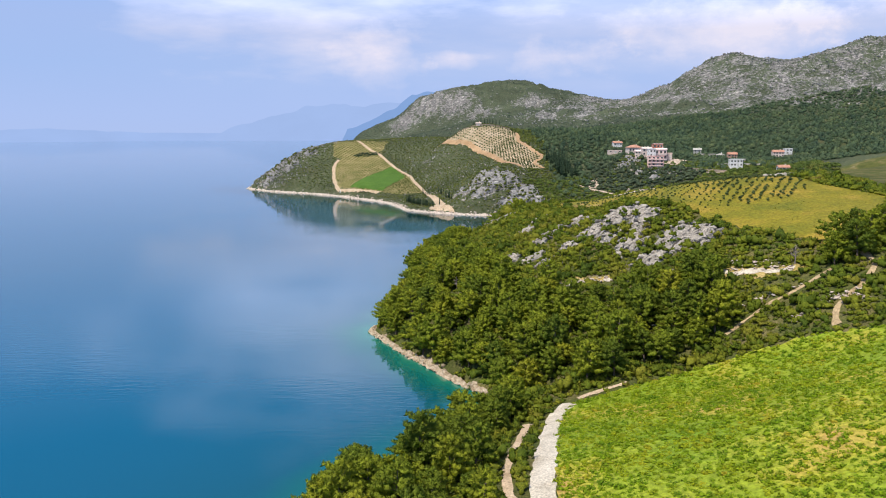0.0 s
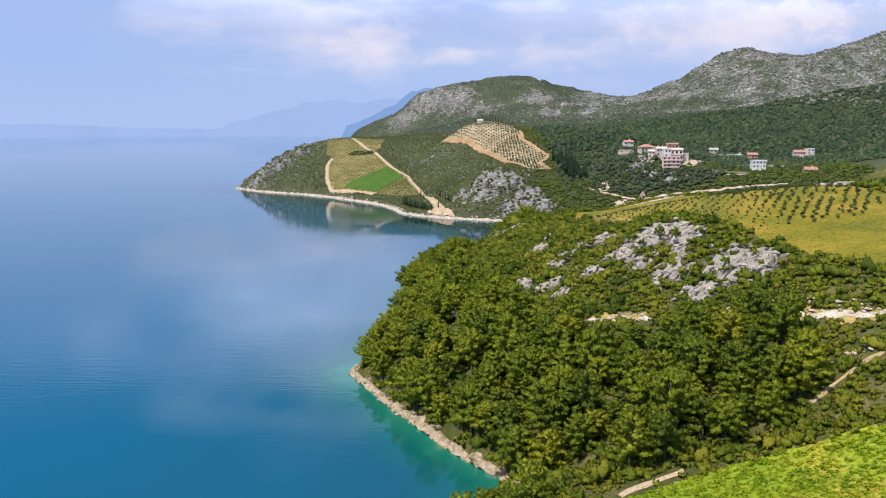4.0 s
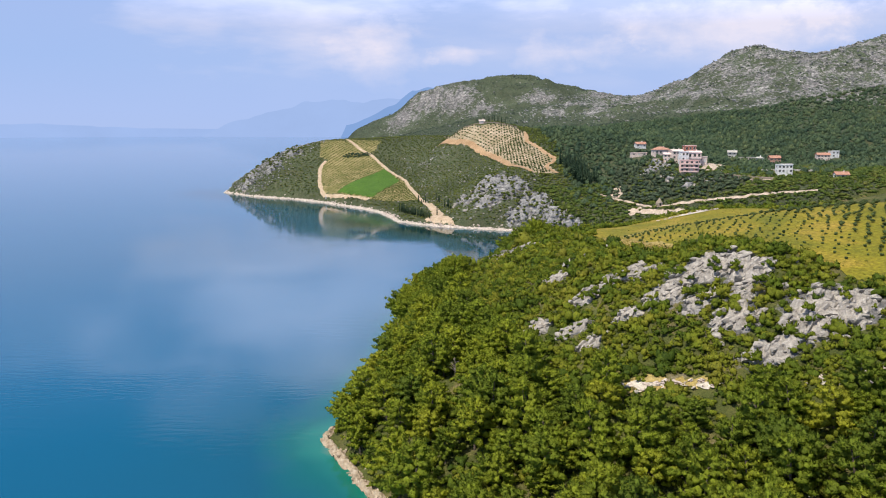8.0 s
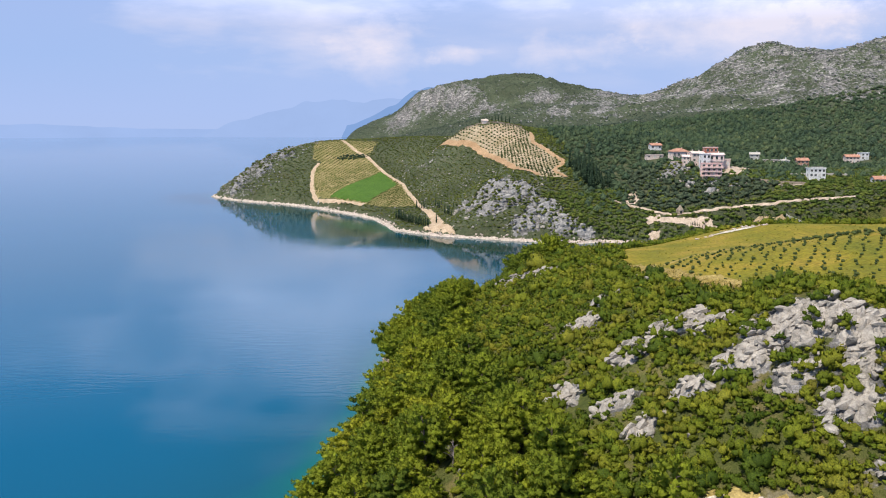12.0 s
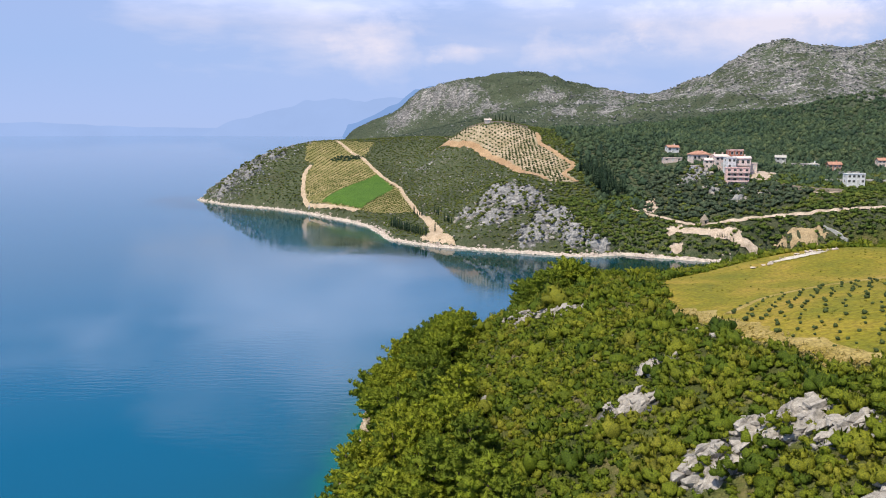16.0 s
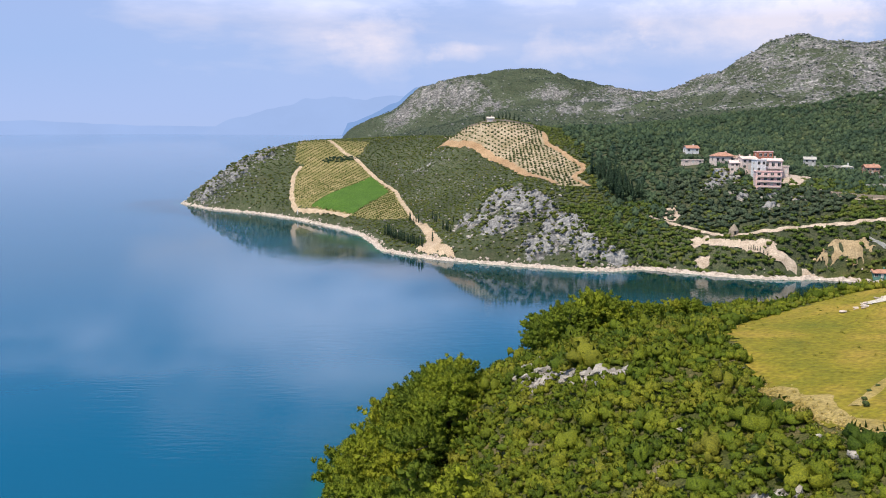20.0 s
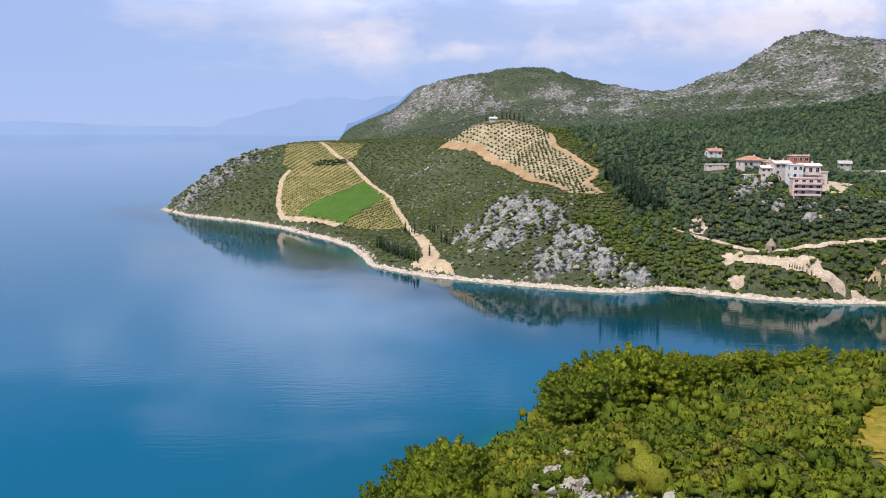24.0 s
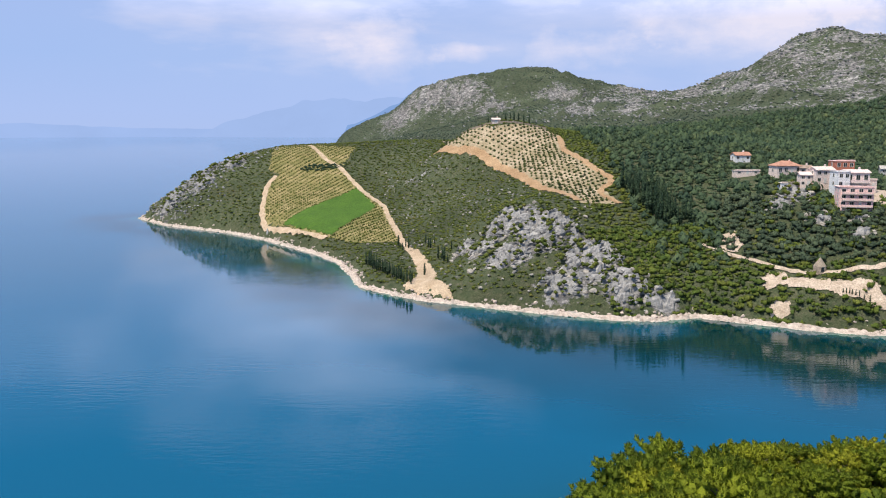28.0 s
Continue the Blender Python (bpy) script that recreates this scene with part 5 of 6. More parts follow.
def outcrop(shape, step, block, relief, loose, label, seed):
    """Bare limestone standing out of the scrub: an Empty with its crag and loose boulders."""
    cx, cy, w, h = shape
    base = height_at(cx, cy)
    top = tagged(new("rock_outcrop"), label, "rock", "limestone outcrops")
    top.matrix_basis = pose(cx, cy, base)
    crag("crag", shape, step, block, relief, LIMESTONE if block < 2.5 else GREY_CRAG, top, (cx, cy, base), seed)
    # standing blocks and slabs, all tilted the same way
    near, count = block < 2.5, int(min(w * h * (2.6 if block < 2.5 else 0.55), 120))
    r, a = np.sqrt(rng.uniform(0, 1, count)), rng.uniform(0, 2 * math.pi, count)
    x, y = cx + w * r * np.cos(a), cy + h * r * np.sin(a)
    ok = 0.33 * wave(x, y, block * 3.2, 2.0) + r < 0.95
    x, y = x[ok], y[ok]
    z = land(x, y)
    for k in range(len(x)):
        s = block * rng.uniform(0.22, 0.62)
        ob = new("rock_slab", (SLABS if near else FAR_SLABS)[int(rng.integers(0, 10 if near else 6))])
        ob.parent = top
        ob.matrix_basis = pose(x[k] - cx, y[k] - cy, z[k] - base + s * 0.35, rng.uniform(8, 30), rng.uniform(-25, 10), 25 + rng.uniform(-28, 28)) @ Matrix.Diagonal((s * rng.uniform(1.1, 1.9), s * rng.uniform(0.5, 0.9), s * rng.uniform(0.8, 1.25), 1))
    r, a = rng.uniform(0.75, 1.25 if block < 2.5 else 1.9, loose), rng.uniform(0, 2 * math.pi, loose)
    x, y = cx + w * r * np.cos(a), cy + h * r * np.sin(a)
    z = land(x, y)
    for k in range(loose):
        s = block * rng.uniform(0.22, 0.5)
        ob = new("boulder", BOULDERS[int(rng.integers(0, len(BOULDERS)))])
        ob.parent = top
        ob.matrix_basis = pose(x[k] - cx, y[k] - cy, z[k] - base + s * 0.25, rng.uniform(-18, 18), rng.uniform(-25, 5), rng.uniform(0, 360)) @ Matrix.Diagonal((s * 1.3, s * 0.9, s, 1))
    return top


for k, shape in enumerate(NEAR_ROCKS):
    outcrop(shape, 0.3, 1.9, 0.6, 5, "grey-white fissured limestone outcrop in green scrub", 20 + k)
for k, shape in enumerate(FAR_ROCKS[:20]):
    outcrop(shape, 0.7, 3.0, 1.2, 8, "pale fissured limestone crags on the far hillside", 60 + k)


# ---- rubble on the old terraces ----
def rubble(label, line, count):
    """Loose pale stones strewn along an old terrace."""
    p = np.array(line, float)
    top = tagged(new("rubble"), label, "stones")
    base = height_at(*p[0])
    top.matrix_basis = pose(p[0][0], p[0][1], base)
    s = np.sort(rng.uniform(0, len(p) - 1.001, count))
    x = np.interp(s, np.arange(len(p)), p[:, 0]) + rng.normal(size=count) * 0.7
    y = np.interp(s, np.arange(len(p)), p[:, 1]) + rng.normal(size=count) * 0.7
    z = land(x, y)
    for k in range(count):
        r = rng.uniform(0.15, 0.55)
        ob = new("stone", PALE_STONES[k % len(PALE_STONES)])
        ob.parent = top
        ob.matrix_basis = pose(x[k] - p[0][0], y[k] - p[0][1], z[k] - base + 0.15 + r * 0.3, rng.uniform(-20, 20), rng.uniform(-20, 20), rng.uniform(0, 360)) @ Matrix.Diagonal((r * 1.3, r, r * 0.8, 1))


PALE_STONES = [boulder_mesh("stone", SHORE_ROCK, 0.7) for k in range(4)]
rubble("strewn pale stones on a dry terrace", [(31, 208), (34, 206), (38, 204), (44, 199.5)], 46)
rubble("strewn pale stones beside a broken terrace path", [(55, 194.5), (59, 191), (64, 187), (69, 182.5), (75, 178), (79, 174)], 70)
rubble("strewn pale stones above the vineyard", [(69.5, 158.6), (75, 158), (79.4, 158.8), (82, 157)], 60)
rubble("heap of white stones beside the ochre path", [(82, 153.5), (83, 155), (84, 157)], 44)
rubble("broken line of pale stones in the scrub", [(63, 169.3), (68, 169.6), (72, 169.4), (77, 168.6)], 46)
rubble("broken line of white stones below the outcrop", [(60, 193), (66, 189.5), (72, 184), (77, 177)], 60)
rubble("strewn pale stones at the edge of the meadow", [(71, 332), (76, 336), (84, 339), (90, 339)], 36)

# ---- rocky shore ----
def shore_band(name, line, outer, inner, relief, top, mat, label):
    """Pale washed rock along a shoreline, from below the water to the scrub."""
    p = np.array(line, float)
    s = np.concatenate([[0], np.cumsum(np.hypot(*np.diff(p, axis=0).T))])
    t = np.arange(0, s[-1], 0.7)
    x, y = (np.convolve(np.pad(np.interp(t, s, p[:, k]), 3, mode="edge"), np.ones(7) / 7, "valid") for k in (0, 1))
    dx, dy = np.gradient(x), np.gradient(y)
    k = np.hypot(dx, dy) + 1e-9
    nx, ny = dy / k, -dx / k
    across = np.linspace(outer, inner, 14)
    vx, vy = x[:, None] + nx[:, None] * across, y[:, None] + ny[:, None] * across
    hi, tilt, gap = cells(vx, vy, 1.3, 7)
    fade = np.clip((inner - across) / 1.5, 0, 1)
    ledge = np.minimum(0.75 * (across - 0.45 * outer + 0.5 * wave(vx, vy, 8.0, 2.0)), top + 0.4 * wave(vx, vy, 11.0, 5.0))
    vz = np.maximum(land(vx, vy) + 0.10, ledge) + relief * (hi + tilt * 0.6 - 0.3 * np.exp(-gap * 8)) * fade - (1 - fade) * 0.6
    ob = mesh_object(name, np.stack([vx.ravel(), vy.ravel(), vz.ravel()], 1), grid_faces(14, len(x)), mat)
    return tagged(ob, label, "shore", kind="structure")


shore_band("shore", COAST_NEAR[2:22], -1.1, 1.8, 0.8, 0.45, NEAR_SHORE, "pale tan rocks along the near shore")
shore_band("shore", [COAST_NEAR[-1]] + COAST_FAR[:24], -2.0, 2.0, 0.75, 0.8, SHORE_ROCK, "white washed limestone rim of the far shore")


# ---- loose stones ----
def stones(name, label, x, y, size, tall, mat, sink=0.3, lean=0.0):
    """Many angular stones strewn at plan points, as one object of kind stuff."""
    z, verts, faces = land(x, y), [], []
    for k in range(len(x)):
        v, f = ball(rng, 0.34)
        a = rng.uniform(0, 2 * math.pi)
        w = v * size[k] * (rng.uniform(0.8, 1.5), rng.uniform(0.6, 1.0), tall * rng.uniform(0.7, 1.2))
        w = np.stack([w[:, 0] * math.cos(a) - w[:, 1] * math.sin(a) + lean * w[:, 2], w[:, 0] * math.sin(a) + w[:, 1] * math.cos(a), w[:, 2]], 1)
        verts.append(w + (x[k], y[k], z[k] + size[k] * tall * (0.4 - sink)))
        faces.append(f + 12 * k)
    return tagged(mesh_object(name, np.concatenate(verts), np.concatenate(faces), mat), label, "stones", kind="stuff")


def along(line, count, wide):
    """Plan points strewn along a line, by its length."""
    p = np.array(line, float)
    s = np.concatenate([[0], np.cumsum(np.hypot(*np.diff(p, axis=0).T))])
    t = rng.uniform(0, s[-1], count)
    return np.interp(t, s, p[:, 0]) + rng.normal(size=count) * wide, np.interp(t, s, p[:, 1]) + rng.normal(size=count) * wide


x, y = along([COAST_NEAR[-1]] + COAST_FAR[:22], 1500, 1.6)
ok = np.abs(coast_distance(x, y) - 0.8) < 2.4
stones("shore_boulders", "white washed boulders along the far shore", x[ok], y[ok], rng.uniform(0.25, 0.85, ok.sum()), 0.8, SHORE_ROCK, 0.1)
x, y = along(COAST_NEAR[4:22], 900, 0.9)
ok = np.abs(coast_distance(x, y) - 0.5) < 1.5
stones("shore_boulders", "brown and tan boulders along the near shore", x[ok], y[ok], rng.uniform(0.2, 0.75, ok.sum()), 0.8, NEAR_SHORE, 0.1)
x, y = scatter(rng, (5, 172, 72, 345), 2.6, lambda x, y: ~bare(x, y) & (rng.uniform(0, 1, x.shape) < 0.03 + 0.4 * rockiness(x, y) + 0.12 * np.clip(wave(x, y, 12.0, 9.0) - 0.3, 0, 1)))
stones("field_stones", "pale limestone stones lying in the scrub", x, y, rng.uniform(0.25, 0.75, len(x)), 0.7, LIMESTONE, -0.35)
x, y = scatter(rng, (-35, 560, 70, 790), 4.2, lambda x, y: ~bare(x, y) & (coast_distance(x, y) > 4) & (rng.uniform(0, 1, x.shape) < 0.10 + 0.25 * np.clip(wave(x, y, 30.0, 3.0), 0, 1) + 0.5 * rockiness(x, y)))
stones("hill_stones", "pale limestone blocks strewn over the headland", x, y, rng.uniform(0.35, 0.9, len(x)), 0.8, LIMESTONE, -0.5)
x, y = scatter(rng, (-205, 770, -95, 860), 2.6, lambda x, y: (coast_distance(x, y) > 2) & (rng.uniform(0, 1, x.shape) < np.clip((-118 - x + 0.35 * (y - 800)) / 40, 0, 0.9)))
stones("cape_stones", "pale limestone blocks on the crest of the cape", x, y, rng.uniform(0.4, 1.1, len(x)), 0.8, GREY_CRAG, 0.0)
x, y = scatter(rng, (-150, 1000, 720, 1680), 7.0, lambda x, y: (coast_distance(x, y) > 12) & (x < y * 0.58) & (rng.uniform(0, 1, x.shape) < np.clip(1.3 * (1.0 - mountain_cover(x, y)) - 0.1, 0.02, 0.75)))
stones("mountain_crags", "pale limestone crags strewn over the mountain sides", x, y, rng.uniform(0.7, 1.9, len(x)), 0.75, GREY_CRAG, 0.0, -0.4)


# ---- houses ----
def plaster(name, colour):
    return mottled(name, [(0.3, tuple(c * 0.86 for c in colour)), (0.7, colour)], 0.5, 4.0, 0.85, 0.15, 0.02)


WHITE_WALL, PINK_WALL, GREY_WALL, CREAM_WALL = plaster("white_plaster", (0.88, 0.86, 0.85)), plaster("pink_plaster", (0.92, 0.63, 0.58)), plaster("grey_plaster", (0.50, 0.49, 0.47)), plaster("cream_plaster", (0.84, 0.69, 0.62))
PALE_PINK = plaster("pale_pink_plaster", (0.88, 0.70, 0.66))
BRICK_WALL = plaster("bare_brick", (0.52, 0.20, 0.13))
TEAL_WALL = plaster("teal_boards", (0.14, 0.30, 0.26))
CONCRETE = plaster("concrete", (0.52, 0.49, 0.45))
TILES = mottled("terracotta_tiles", [(0.3, (0.40, 0.19, 0.13)), (0.7, (0.58, 0.33, 0.24))], 0.6, 5.0, 0.85, 0.4, 0.05)
OLD_TILES = mottled("old_tiles", [(0.3, (0.30, 0.21, 0.16)), (0.7, (0.45, 0.34, 0.28))], 0.6, 5.0, 0.85, 0.4, 0.05)
DRY_STONE = mottled("dry_stone", [(0.3, (0.26, 0.21, 0.16)), (0.7, (0.41, 0.34, 0.27))], 0.9, 4.0, 0.9, 0.6, 0.1)
PANE, _, _, pane_shader = material("window_glass", 0.08, spec=0.5)
pane_shader.inputs["Base Color"].default_value = (0.025, 0.03, 0.035, 1)
FRAME, _, _, frame_shader = material("window_frame", 0.5)
frame_shader.inputs["Base Color"].default_value = (0.62, 0.60, 0.57, 1)

BOX = np.array([(0, 3, 2, 1), (4, 5, 6, 7), (0, 1, 5, 4), (1, 2, 6, 5), (2, 3, 7, 6), (3, 0, 4, 7)])


def block(x0, y0, z0, x1, y1, z1):
    return np.array([(x0, y0, z0), (x1, y0, z0), (x1, y1, z0), (x0, y1, z0), (x0, y0, z1), (x1, y0, z1), (x1, y1, z1), (x0, y1, z1)], float), BOX


def gable(w, d, z, rise, over=0.45):
    """Two tiled slopes with thickness, ridge along x, and the plaster gables under them."""
    a, b, t = w / 2 + over, d / 2 + over, 0.22
    drop = rise * over / (d / 2)
    top = [(-a, -b, z - drop), (a, -b, z - drop), (a, 0, z + rise), (-a, 0, z + rise), (a, b, z - drop), (-a, b, z - drop)]
    verts = np.array(top + [(x, y, h + t) for x, y, h in top], float)
    faces = np.array([(0, 3, 2, 1), (3, 5, 4, 2), (6, 7, 8, 9), (9, 8, 10, 11), (0, 1, 7, 6), (5, 11, 10, 4), (0, 6, 9, 3), (3, 9, 11, 5), (1, 2, 8, 7), (2, 4, 10, 8)])
    return verts, faces


def hip(w, d, z, rise, over=0.5):
    a, b, r, t = w / 2 + over, d / 2 + over, max(w / 2 - d / 2, 0.3), 0.2
    ring = [(-a, -b, z), (a, -b, z), (a, b, z), (-a, b, z)]
    verts = np.array(ring + [(x, y, h + t) for x, y, h in ring] + [(-r, 0, z + rise), (r, 0, z + rise), (r, 0.02, z + rise), (-r, 0.02, z + rise)], float)
    faces = np.array([(0, 3, 2, 1), (0, 1, 5, 4), (1, 2, 6, 5), (2, 3, 7, 6), (3, 0, 4, 7), (4, 5, 9, 8), (6, 7, 11, 10), (5, 6, 10, 9), (7, 4, 8, 11), (8, 9, 10, 11)])
    return verts, faces


def window(owner, x, y, z, w, h, side):
    """A window in a wall: frame with sill, and its pane. side: 0 front, 1 right, 3 left."""
    t = 0.06
    pieces = [block(-w / 2 - 0.1, -t, -h / 2 - 0.1, w / 2 + 0.1, t, -h / 2), block(-w / 2 - 0.1, -t, h / 2, w / 2 + 0.1, t, h / 2 + 0.1), block(-w / 2 - 0.1, -t, -h / 2, -w / 2, t, h / 2),
              block(w / 2, -t, -h / 2, w / 2 + 0.1, t, h / 2), block(-0.03, -t, -h / 2, 0.03, t, h / 2)]
    ob = part("window", *joined(*pieces), FRAME, owner)
    ob.matrix_basis = pose(x, y, z, 0, 0, 90 * side)
    pane = part("pane", *block(-w / 2, -0.02, -h / 2, w / 2, 0.03, h / 2), PANE, ob, "dark window glass")
    return ob


def house(label, x, y, turn, w, d, h, storeys, cols, wall, roof="gable", tiles=TILES, base=None, name="house", rise=None, balconies=False, sides=1, foot=4.0):
    """A house with its front to the south: walls, roof, windows, door. Returns its Empty."""
    z = height_at(x, y) if base is None else base
    home = tagged(new(name), label, "house", "houses of the village")
    home.matrix_basis = pose(x, y, z, 0, 0, turn)
    rise = rise if rise is not None else d * 0.24
    body = [block(-w / 2, -d / 2, -foot, w / 2, d / 2, h)]
    part("wall", *joined(*body), wall, home)
    if roof == "gable":
        for sx in (-1, 1):
            e = sx * (w / 2 - 0.1)
            tri = np.array([(e, -d / 2, h), (e, d / 2, h), (e, 0.02, h + rise - 0.03), (e, -0.02, h + rise - 0.03)], float)
            tri2 = tri - (sx * 0.25, 0, 0)
            part("gable_wall", np.concatenate([tri, tri2]), BOX, wall, home)
        part("roof", *gable(w, d, h, rise), tiles, home, "terracotta tiled roof")
    elif roof == "hip":
        part("roof", *hip(w, d, h, rise), tiles, home, "terracotta tiled roof")
    else:
        part("roof", *joined(block(-w / 2 - 0.25, -d / 2 - 0.25, h, w / 2 + 0.25, d / 2 + 0.25, h + 0.2), block(-w / 2 - 0.1, -d / 2 - 0.1, h + 0.2, w / 2 + 0.1, -d / 2 + 0.15, h + 0.6)), tiles, home, "flat roof slab")
    step = h / storeys
    for s in range(storeys):
        for c in range(cols):
            wx = -w / 2 + w * (c + 0.5) / cols
            if s == 0 and c == cols // 2:
                door = part("door", *block(-0.5, -0.06, 0, 0.5, 0.06, 2.05), FRAME, home, "plain house door")
                door.matrix_basis = pose(wx, -d / 2 - 0.03, 0.05)
            else:
                window(home, wx, -d / 2 - 0.03, s * step + step * 0.55, w / cols * 0.45 if balconies else min(1.2, w / cols * 0.5), step * (0.48 if balconies else 0.45), 0)
        for c in range(sides):
            wy = -d / 2 + d * (c + 0.5) / max(sides, 1)
            window(home, w / 2 + 0.03, wy, s * step + step * 0.55, 0.9, step * 0.42, 1)
            window(home, -w / 2 - 0.03, wy, s * step + step * 0.55, 0.9, step * 0.42, 3)
        if balconies:
            floor = part("balcony", *block(-w * 0.42, -1.3, -0.1, w * 0.46, 0, 0.08), CONCRETE, home, "concrete balcony slab")
            floor.matrix_basis = pose(0, -d / 2, s * step + 0.02)
            part("parapet", *joined(block(-w * 0.42, -1.3, 0.08, w * 0.46, -1.16, 0.85), block(-w * 0.42, -1.16, 0.08, -w * 0.42 + 0.14, 0, 0.85), block(w * 0.46 - 0.14, -1.16, 0.08, w * 0.46, 0, 0.85)), wall, floor)
    if roof == "gable" or roof == "hip":
        ch = part("chimney", *block(-0.3, -0.3, 0, 0.3, 0.3, 1.5), wall, home)
        ch.matrix_basis = pose(w * 0.22, d * 0.12, h + rise * 0.5)
    return home


house("pink three-storey apartment block with balconies on the slope", 153.7, 577, -12, 11.4, 7, 7.0, 3, 4, PINK_WALL, "flat", PINK_WALL, 32.8, balconies=True, sides=2)
house("narrow white house with dark windows above the apartment block", 153.5, 588, 3, 4.6, 6, 6.0, 2, 2, WHITE_WALL, "flat", WHITE_WALL, 38.7)
house("pale pink house with arched terraces beside the apartment block", 161, 592, -6, 8.4, 7, 7.6, 2, 3, PALE_PINK, "gable", PALE_PINK, 36.6, rise=0.9, balconies=True)
house("tall unfinished house with bare red brick upper storey", 162, 605, -3, 7.2, 7, 12.4, 4, 3, BRICK_WALL, "flat", PINK_WALL, 35.5)
house("cream village house with a low pale roof", 153, 602, 5, 7.3, 6, 5.2, 2, 3, CREAM_WALL, "gable", CREAM_WALL, 39.5, rise=1.0)
house("small pale house with a sloping side roof", 147.3, 604, -8, 4.2, 5, 4.4, 2, 2, CREAM_WALL, "gable", PALE_PINK, 38.2, rise=0.9)
house("long low house with a wide terracotta roof", 150.2, 630, 8, 10.5, 7, 3.4, 1, 4, CREAM_WALL, "hip", TILES, 41.3, rise=2.2)
house("small house with a weathered brown tiled roof", 157.6, 628, -6, 4.8, 5, 2.8, 1, 2, CREAM_WALL, "gable", OLD_TILES, 41.2, rise=1.0)
house("cream flat-roofed annexe beside a sandy yard", 167.5, 596, -2, 5.5, 6, 3.4, 1, 2, CREAM_WALL, "flat", CREAM_WALL, 37.8)
house("small white house with a red tiled roof among trees", 146.2, 672, 4, 7.2, 6, 2.5, 1, 3, WHITE_WALL, "gable", TILES, 45.2, rise=1.3)
house("small flat-roofed white hut beside a limestone crag", 141, 605, 4, 5.6, 4, 2.6, 1, 2, WHITE_WALL, "flat", CREAM_WALL, 36.6)
house("low flat-roofed white shed above the trees", 137.5, 640, 2, 11, 3.5, 1.5, 1, 3, CREAM_WALL, "flat", CREAM_WALL, 40.6)
house("grey house with a yellow gable side", 210, 660, -18, 6, 5, 4.2, 2, 2, GREY_WALL, "gable", CONCRETE)
house("low cream house with flat roofs", 213, 645, -6, 12, 6, 2.4, 1, 4, CREAM_WALL, "flat", CONCRETE)
house("small grey-roofed house among trees", 224, 646, 0, 6, 5, 3.0, 1, 2, WHITE_WALL, "hip", CONCRETE)
house("terracotta-roofed house with brick-red walls", 225, 622, -8, 6.8, 5.5, 4.2, 2, 3, plaster("red_plaster", (0.55, 0.30, 0.22)), "gable", TILES)
house("low cream walls of a terraced yard", 219, 592, -4, 9, 4, 1.8, 1, 4, CREAM_WALL, "flat", CONCRETE)
house("modern white flat-roofed house with wide windows", 205, 559, -6, 8.4, 6, 4.8, 2, 4, WHITE_WALL, "flat", WHITE_WALL, 33.2)
house("red-roofed house behind cypresses", 283, 676, -8, 9, 6, 4.0, 2, 4, CREAM_WALL, "gable", TILES)
house("white cube house at the edge of the woods", 294, 682, 0, 5.5, 6, 4.6, 2, 2, WHITE_WALL, "flat", WHITE_WALL)
house("white house with a red tiled roof above the meadow", 232, 544, -8, 7.2, 6, 4.2, 2, 3, WHITE_WALL, "gable", TILES, 29)
house("teal beach hut with an orange-red roof by the bay", 176.5, 516.2, -6, 6.5, 4, 2.2, 1, 3, TEAL_WALL, "gable", TILES, 1.6, name="beach_hut", foot=2.0)
house("small pale stone hut on the hilltop", 34, 762, 5, 4.5, 4, 1.9, 1, 1, CREAM_WALL, "gable", CREAM_WALL, name="stone_hut", rise=0.8)


def low_wall(label, line, height, thick, mat):
    """A dry-stone wall along plan points."""
    p = np.array(line, float)
    s = np.concatenate([[0], np.cumsum(np.hypot(*np.diff(p, axis=0).T))])
    t = np.arange(0, s[-1], 1.0)
    x, y = np.interp(t, s, p[:, 0]), np.interp(t, s, p[:, 1])
    dx, dy = np.gradient(x), np.gradient(y)
    k = np.hypot(dx, dy) + 1e-9
    nx, ny = dy / k * thick / 2, -dx / k * thick / 2
    z = land(x, y)
    top = z + height * (1 + 0.15 * wave(x, y, 3.0, 1.0))
    ring = [(x - nx, y - ny, z - 0.5), (x - nx, y - ny, top), (x + nx, y + ny, top), (x + nx, y + ny, z - 0.5)]
    verts = np.stack([np.stack(r, 1) for r in ring], 1).reshape(-1, 3)
    n = len(x)
    faces = [(4 * i + a, 4 * i + (a + 1) % 4, 4 * i + 4 + (a + 1) % 4, 4 * i + 4 + a) for i in range(n - 1) for a in range(4)] + [(0, 3, 2, 1), (4 * n - 4, 4 * n - 3, 4 * n - 2, 4 * n - 1)]
    return tagged(mesh_object("stone_wall", verts, faces, mat), label, "wall")


low_wall("pale stone wall along the hilltop orchard", [(14, 775), (24, 764), (40, 759), (56, 758), (64, 757)], 1.1, 0.6, DRY_STONE)
low_wall("stone retaining wall below the village", [(172, 566), (184, 556), (196, 549)], 1.6, 0.7, DRY_STONE)
low_wall("stone retaining wall along the lane", [(196, 570), (210, 566), (224, 562)], 1.8, 0.7, CONCRETE)
low_wall("grey stone wall climbing the ochre bank", [(175.9, 525.4), (179.9, 522.4), (183.7, 517.6)], 1.5, 0.9, GREY_WALL)


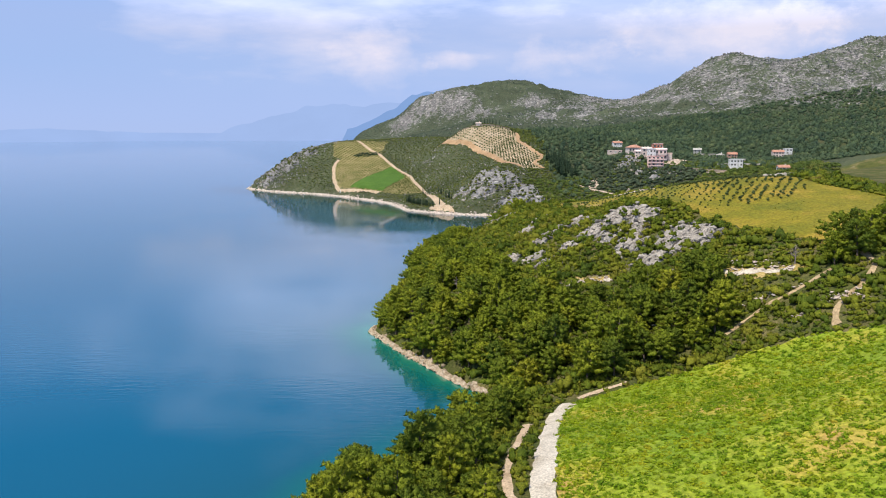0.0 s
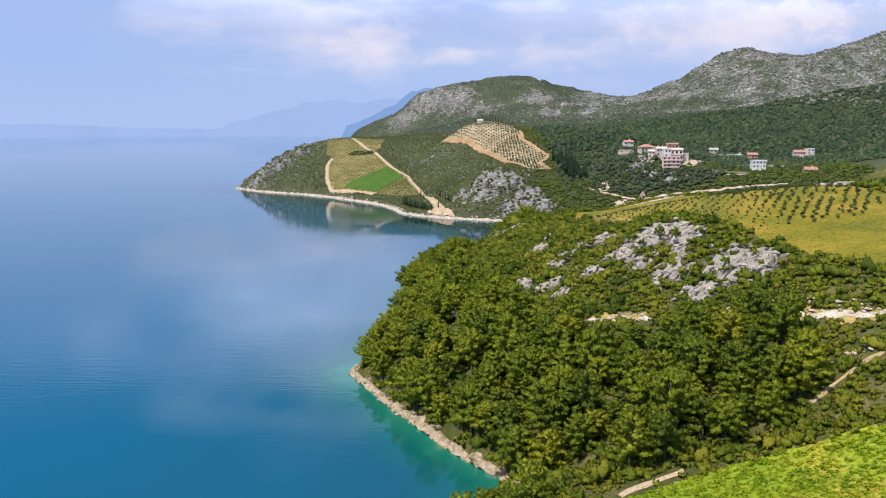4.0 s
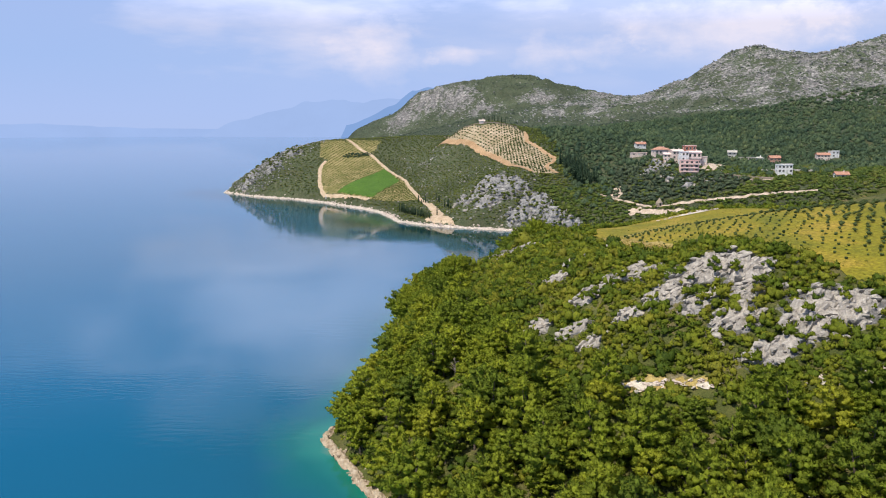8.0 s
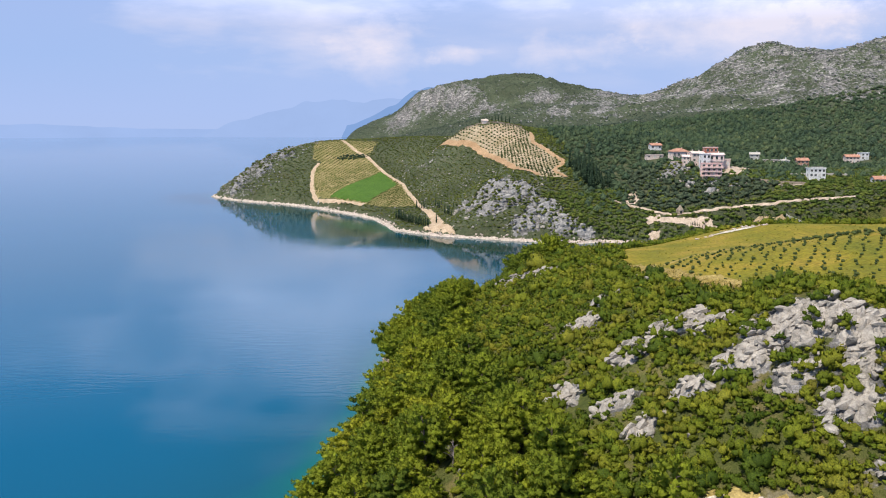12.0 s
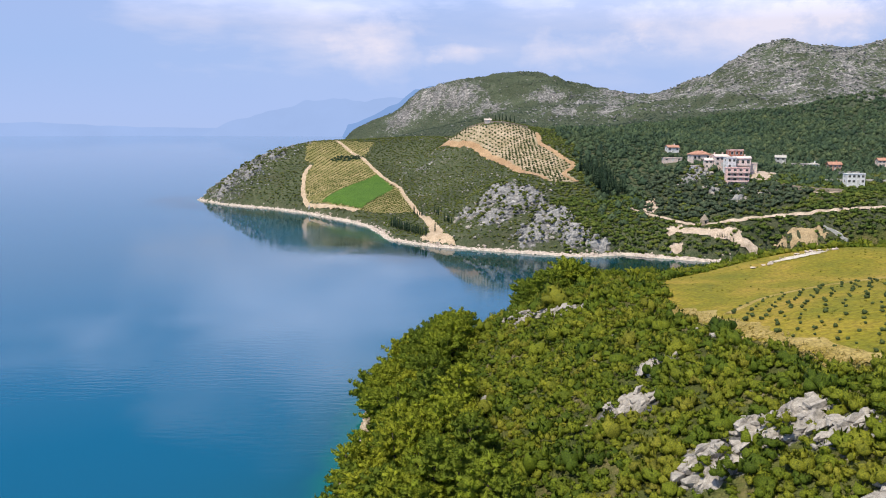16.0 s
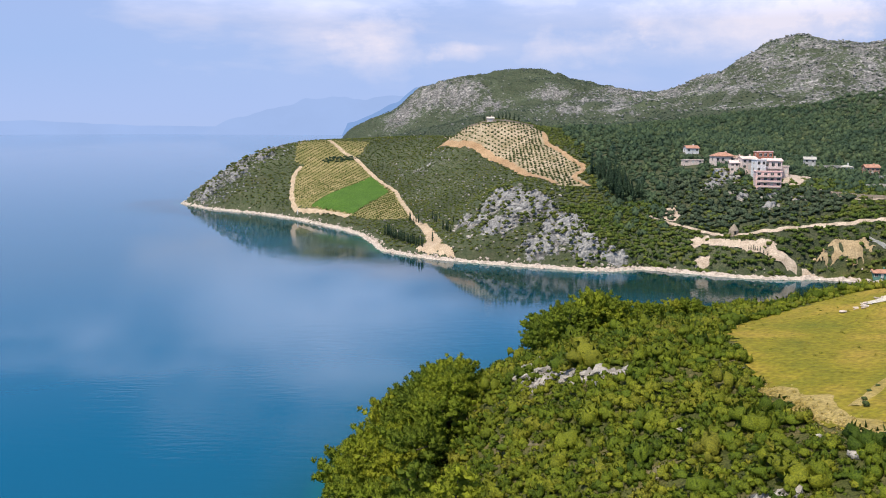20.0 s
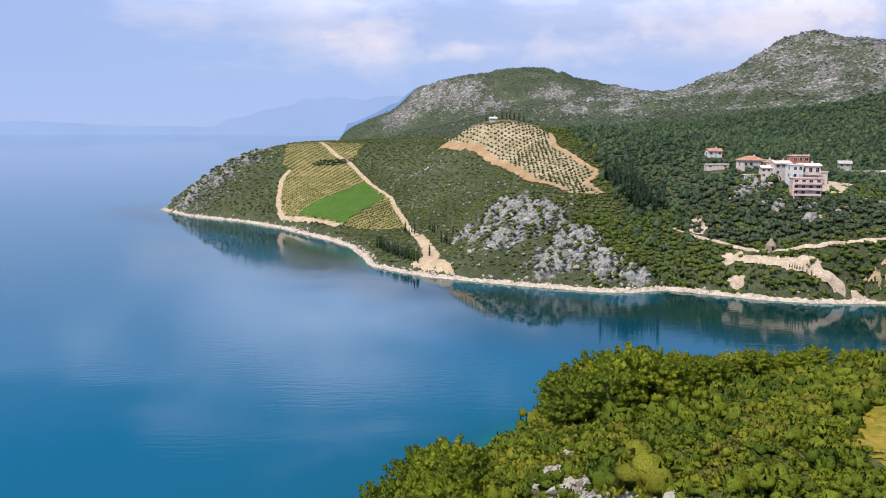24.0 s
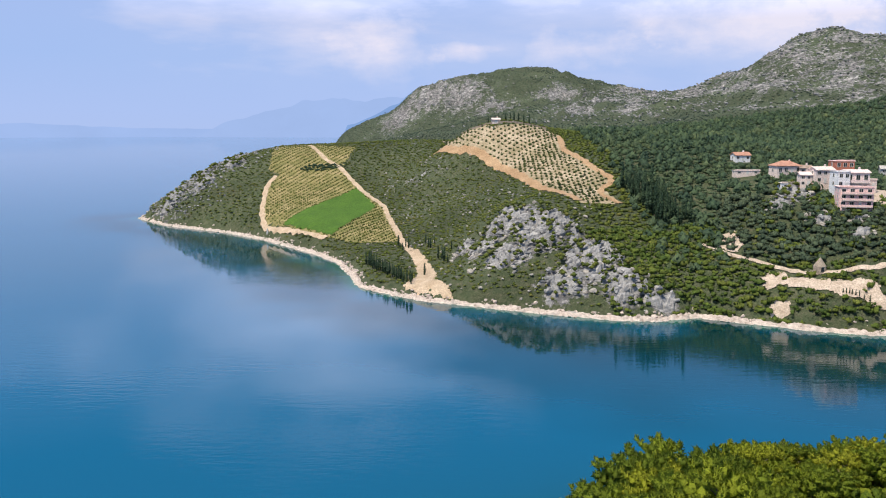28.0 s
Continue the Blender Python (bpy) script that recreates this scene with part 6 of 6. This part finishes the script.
def cone_hut(x, y):
    """A round dry-stone field hut with a stepped conical roof."""
    hut = tagged(new("cone_hut"), "round dry-stone field hut with a conical roof", "hut")
    hut.matrix_basis = pose(x, y, height_at(x, y))
    part("wall", *tube([(0, 0, -0.6), (0, 0, 0.9), (0, 0, 1.5)], (2.1, 2.0, 1.9), 16), DRY_STONE, hut)
    part("roof", *tube([(0, 0, 1.45), (0, 0, 1.6), (0, 0, 2.7), (0, 0, 3.8), (0, 0, 4.3)], (2.0, 1.95, 1.2, 0.45, 0.05), 16), DRY_STONE, hut, "stepped stone cone")
    d = part("door", *block(-0.4, -0.1, 0, 0.4, 0.1, 1.3), PANE, hut, "dark doorway")
    d.matrix_basis = pose(0, -2.05, 0)
    return hut


cone_hut(126.7, 541.5)


def beacon(x, y):
    """A small white harbour light on the shore rocks."""
    b = tagged(new("shore_beacon"), "small white beacon on the shore rocks", "beacon")
    b.matrix_basis = pose(x, y, height_at(x, y))
    part("base", *tube([(0, 0, -0.5), (0, 0, 0.5)], (0.7, 0.6), 12), CONCRETE, b)
    part("tower", *tube([(0, 0, 0.5), (0, 0, 2.2), (0, 0, 2.21), (0, 0, 2.4)], (0.38, 0.3, 0.42, 0.42), 12), WHITE_WALL, b)
    part("lantern", *tube([(0, 0, 2.4), (0, 0, 2.8), (0, 0, 3.05)], (0.2, 0.2, 0.02), 10), FRAME, b)


beacon(-92.5, 717.5)


def dead_tree(x, y, height):
    """A leafless grey tree: trunk and bare branches."""
    t = tagged(new("dead_tree"), "bare grey dead tree among the pines", "tree")
    t.matrix_basis = pose(x, y, height_at(x, y))
    pieces = []
    for k in range(26):
        u, a = rng.uniform(0.3, 0.95), rng.uniform(0, 2 * math.pi)
        r = (1.1 - u) * height * 0.5
        s = np.array([0, 0, height * u])
        e = s + np.array([r * math.cos(a), r * math.sin(a), r * 0.7])
        pieces.append(tube([s, (s + e) / 2 + (0, 0, 0.1), e], (0.05, 0.035, 0.012), 4))
    part("trunk", *tube([(0, 0, -0.3), (0.1, 0, height * 0.5), (0, 0.1, height)], (0.16, 0.1, 0.02)), DEAD_WOOD, t)
    part("branches", *joined(*pieces), DEAD_WOOD, t)


DEAD_WOOD = mottled("dead_wood", [(0.3, (0.22, 0.18, 0.16)), (0.7, (0.36, 0.31, 0.29))], 1.0, 8.0)
for x, y, h in ((0, 322, 5.0), (-5, 318, 4.0), (79, 176, 4.5), (4, 232, 4.0), (13, 210, 4.2), (62, 387, 4.5)):
    dead_tree(x, y, h)
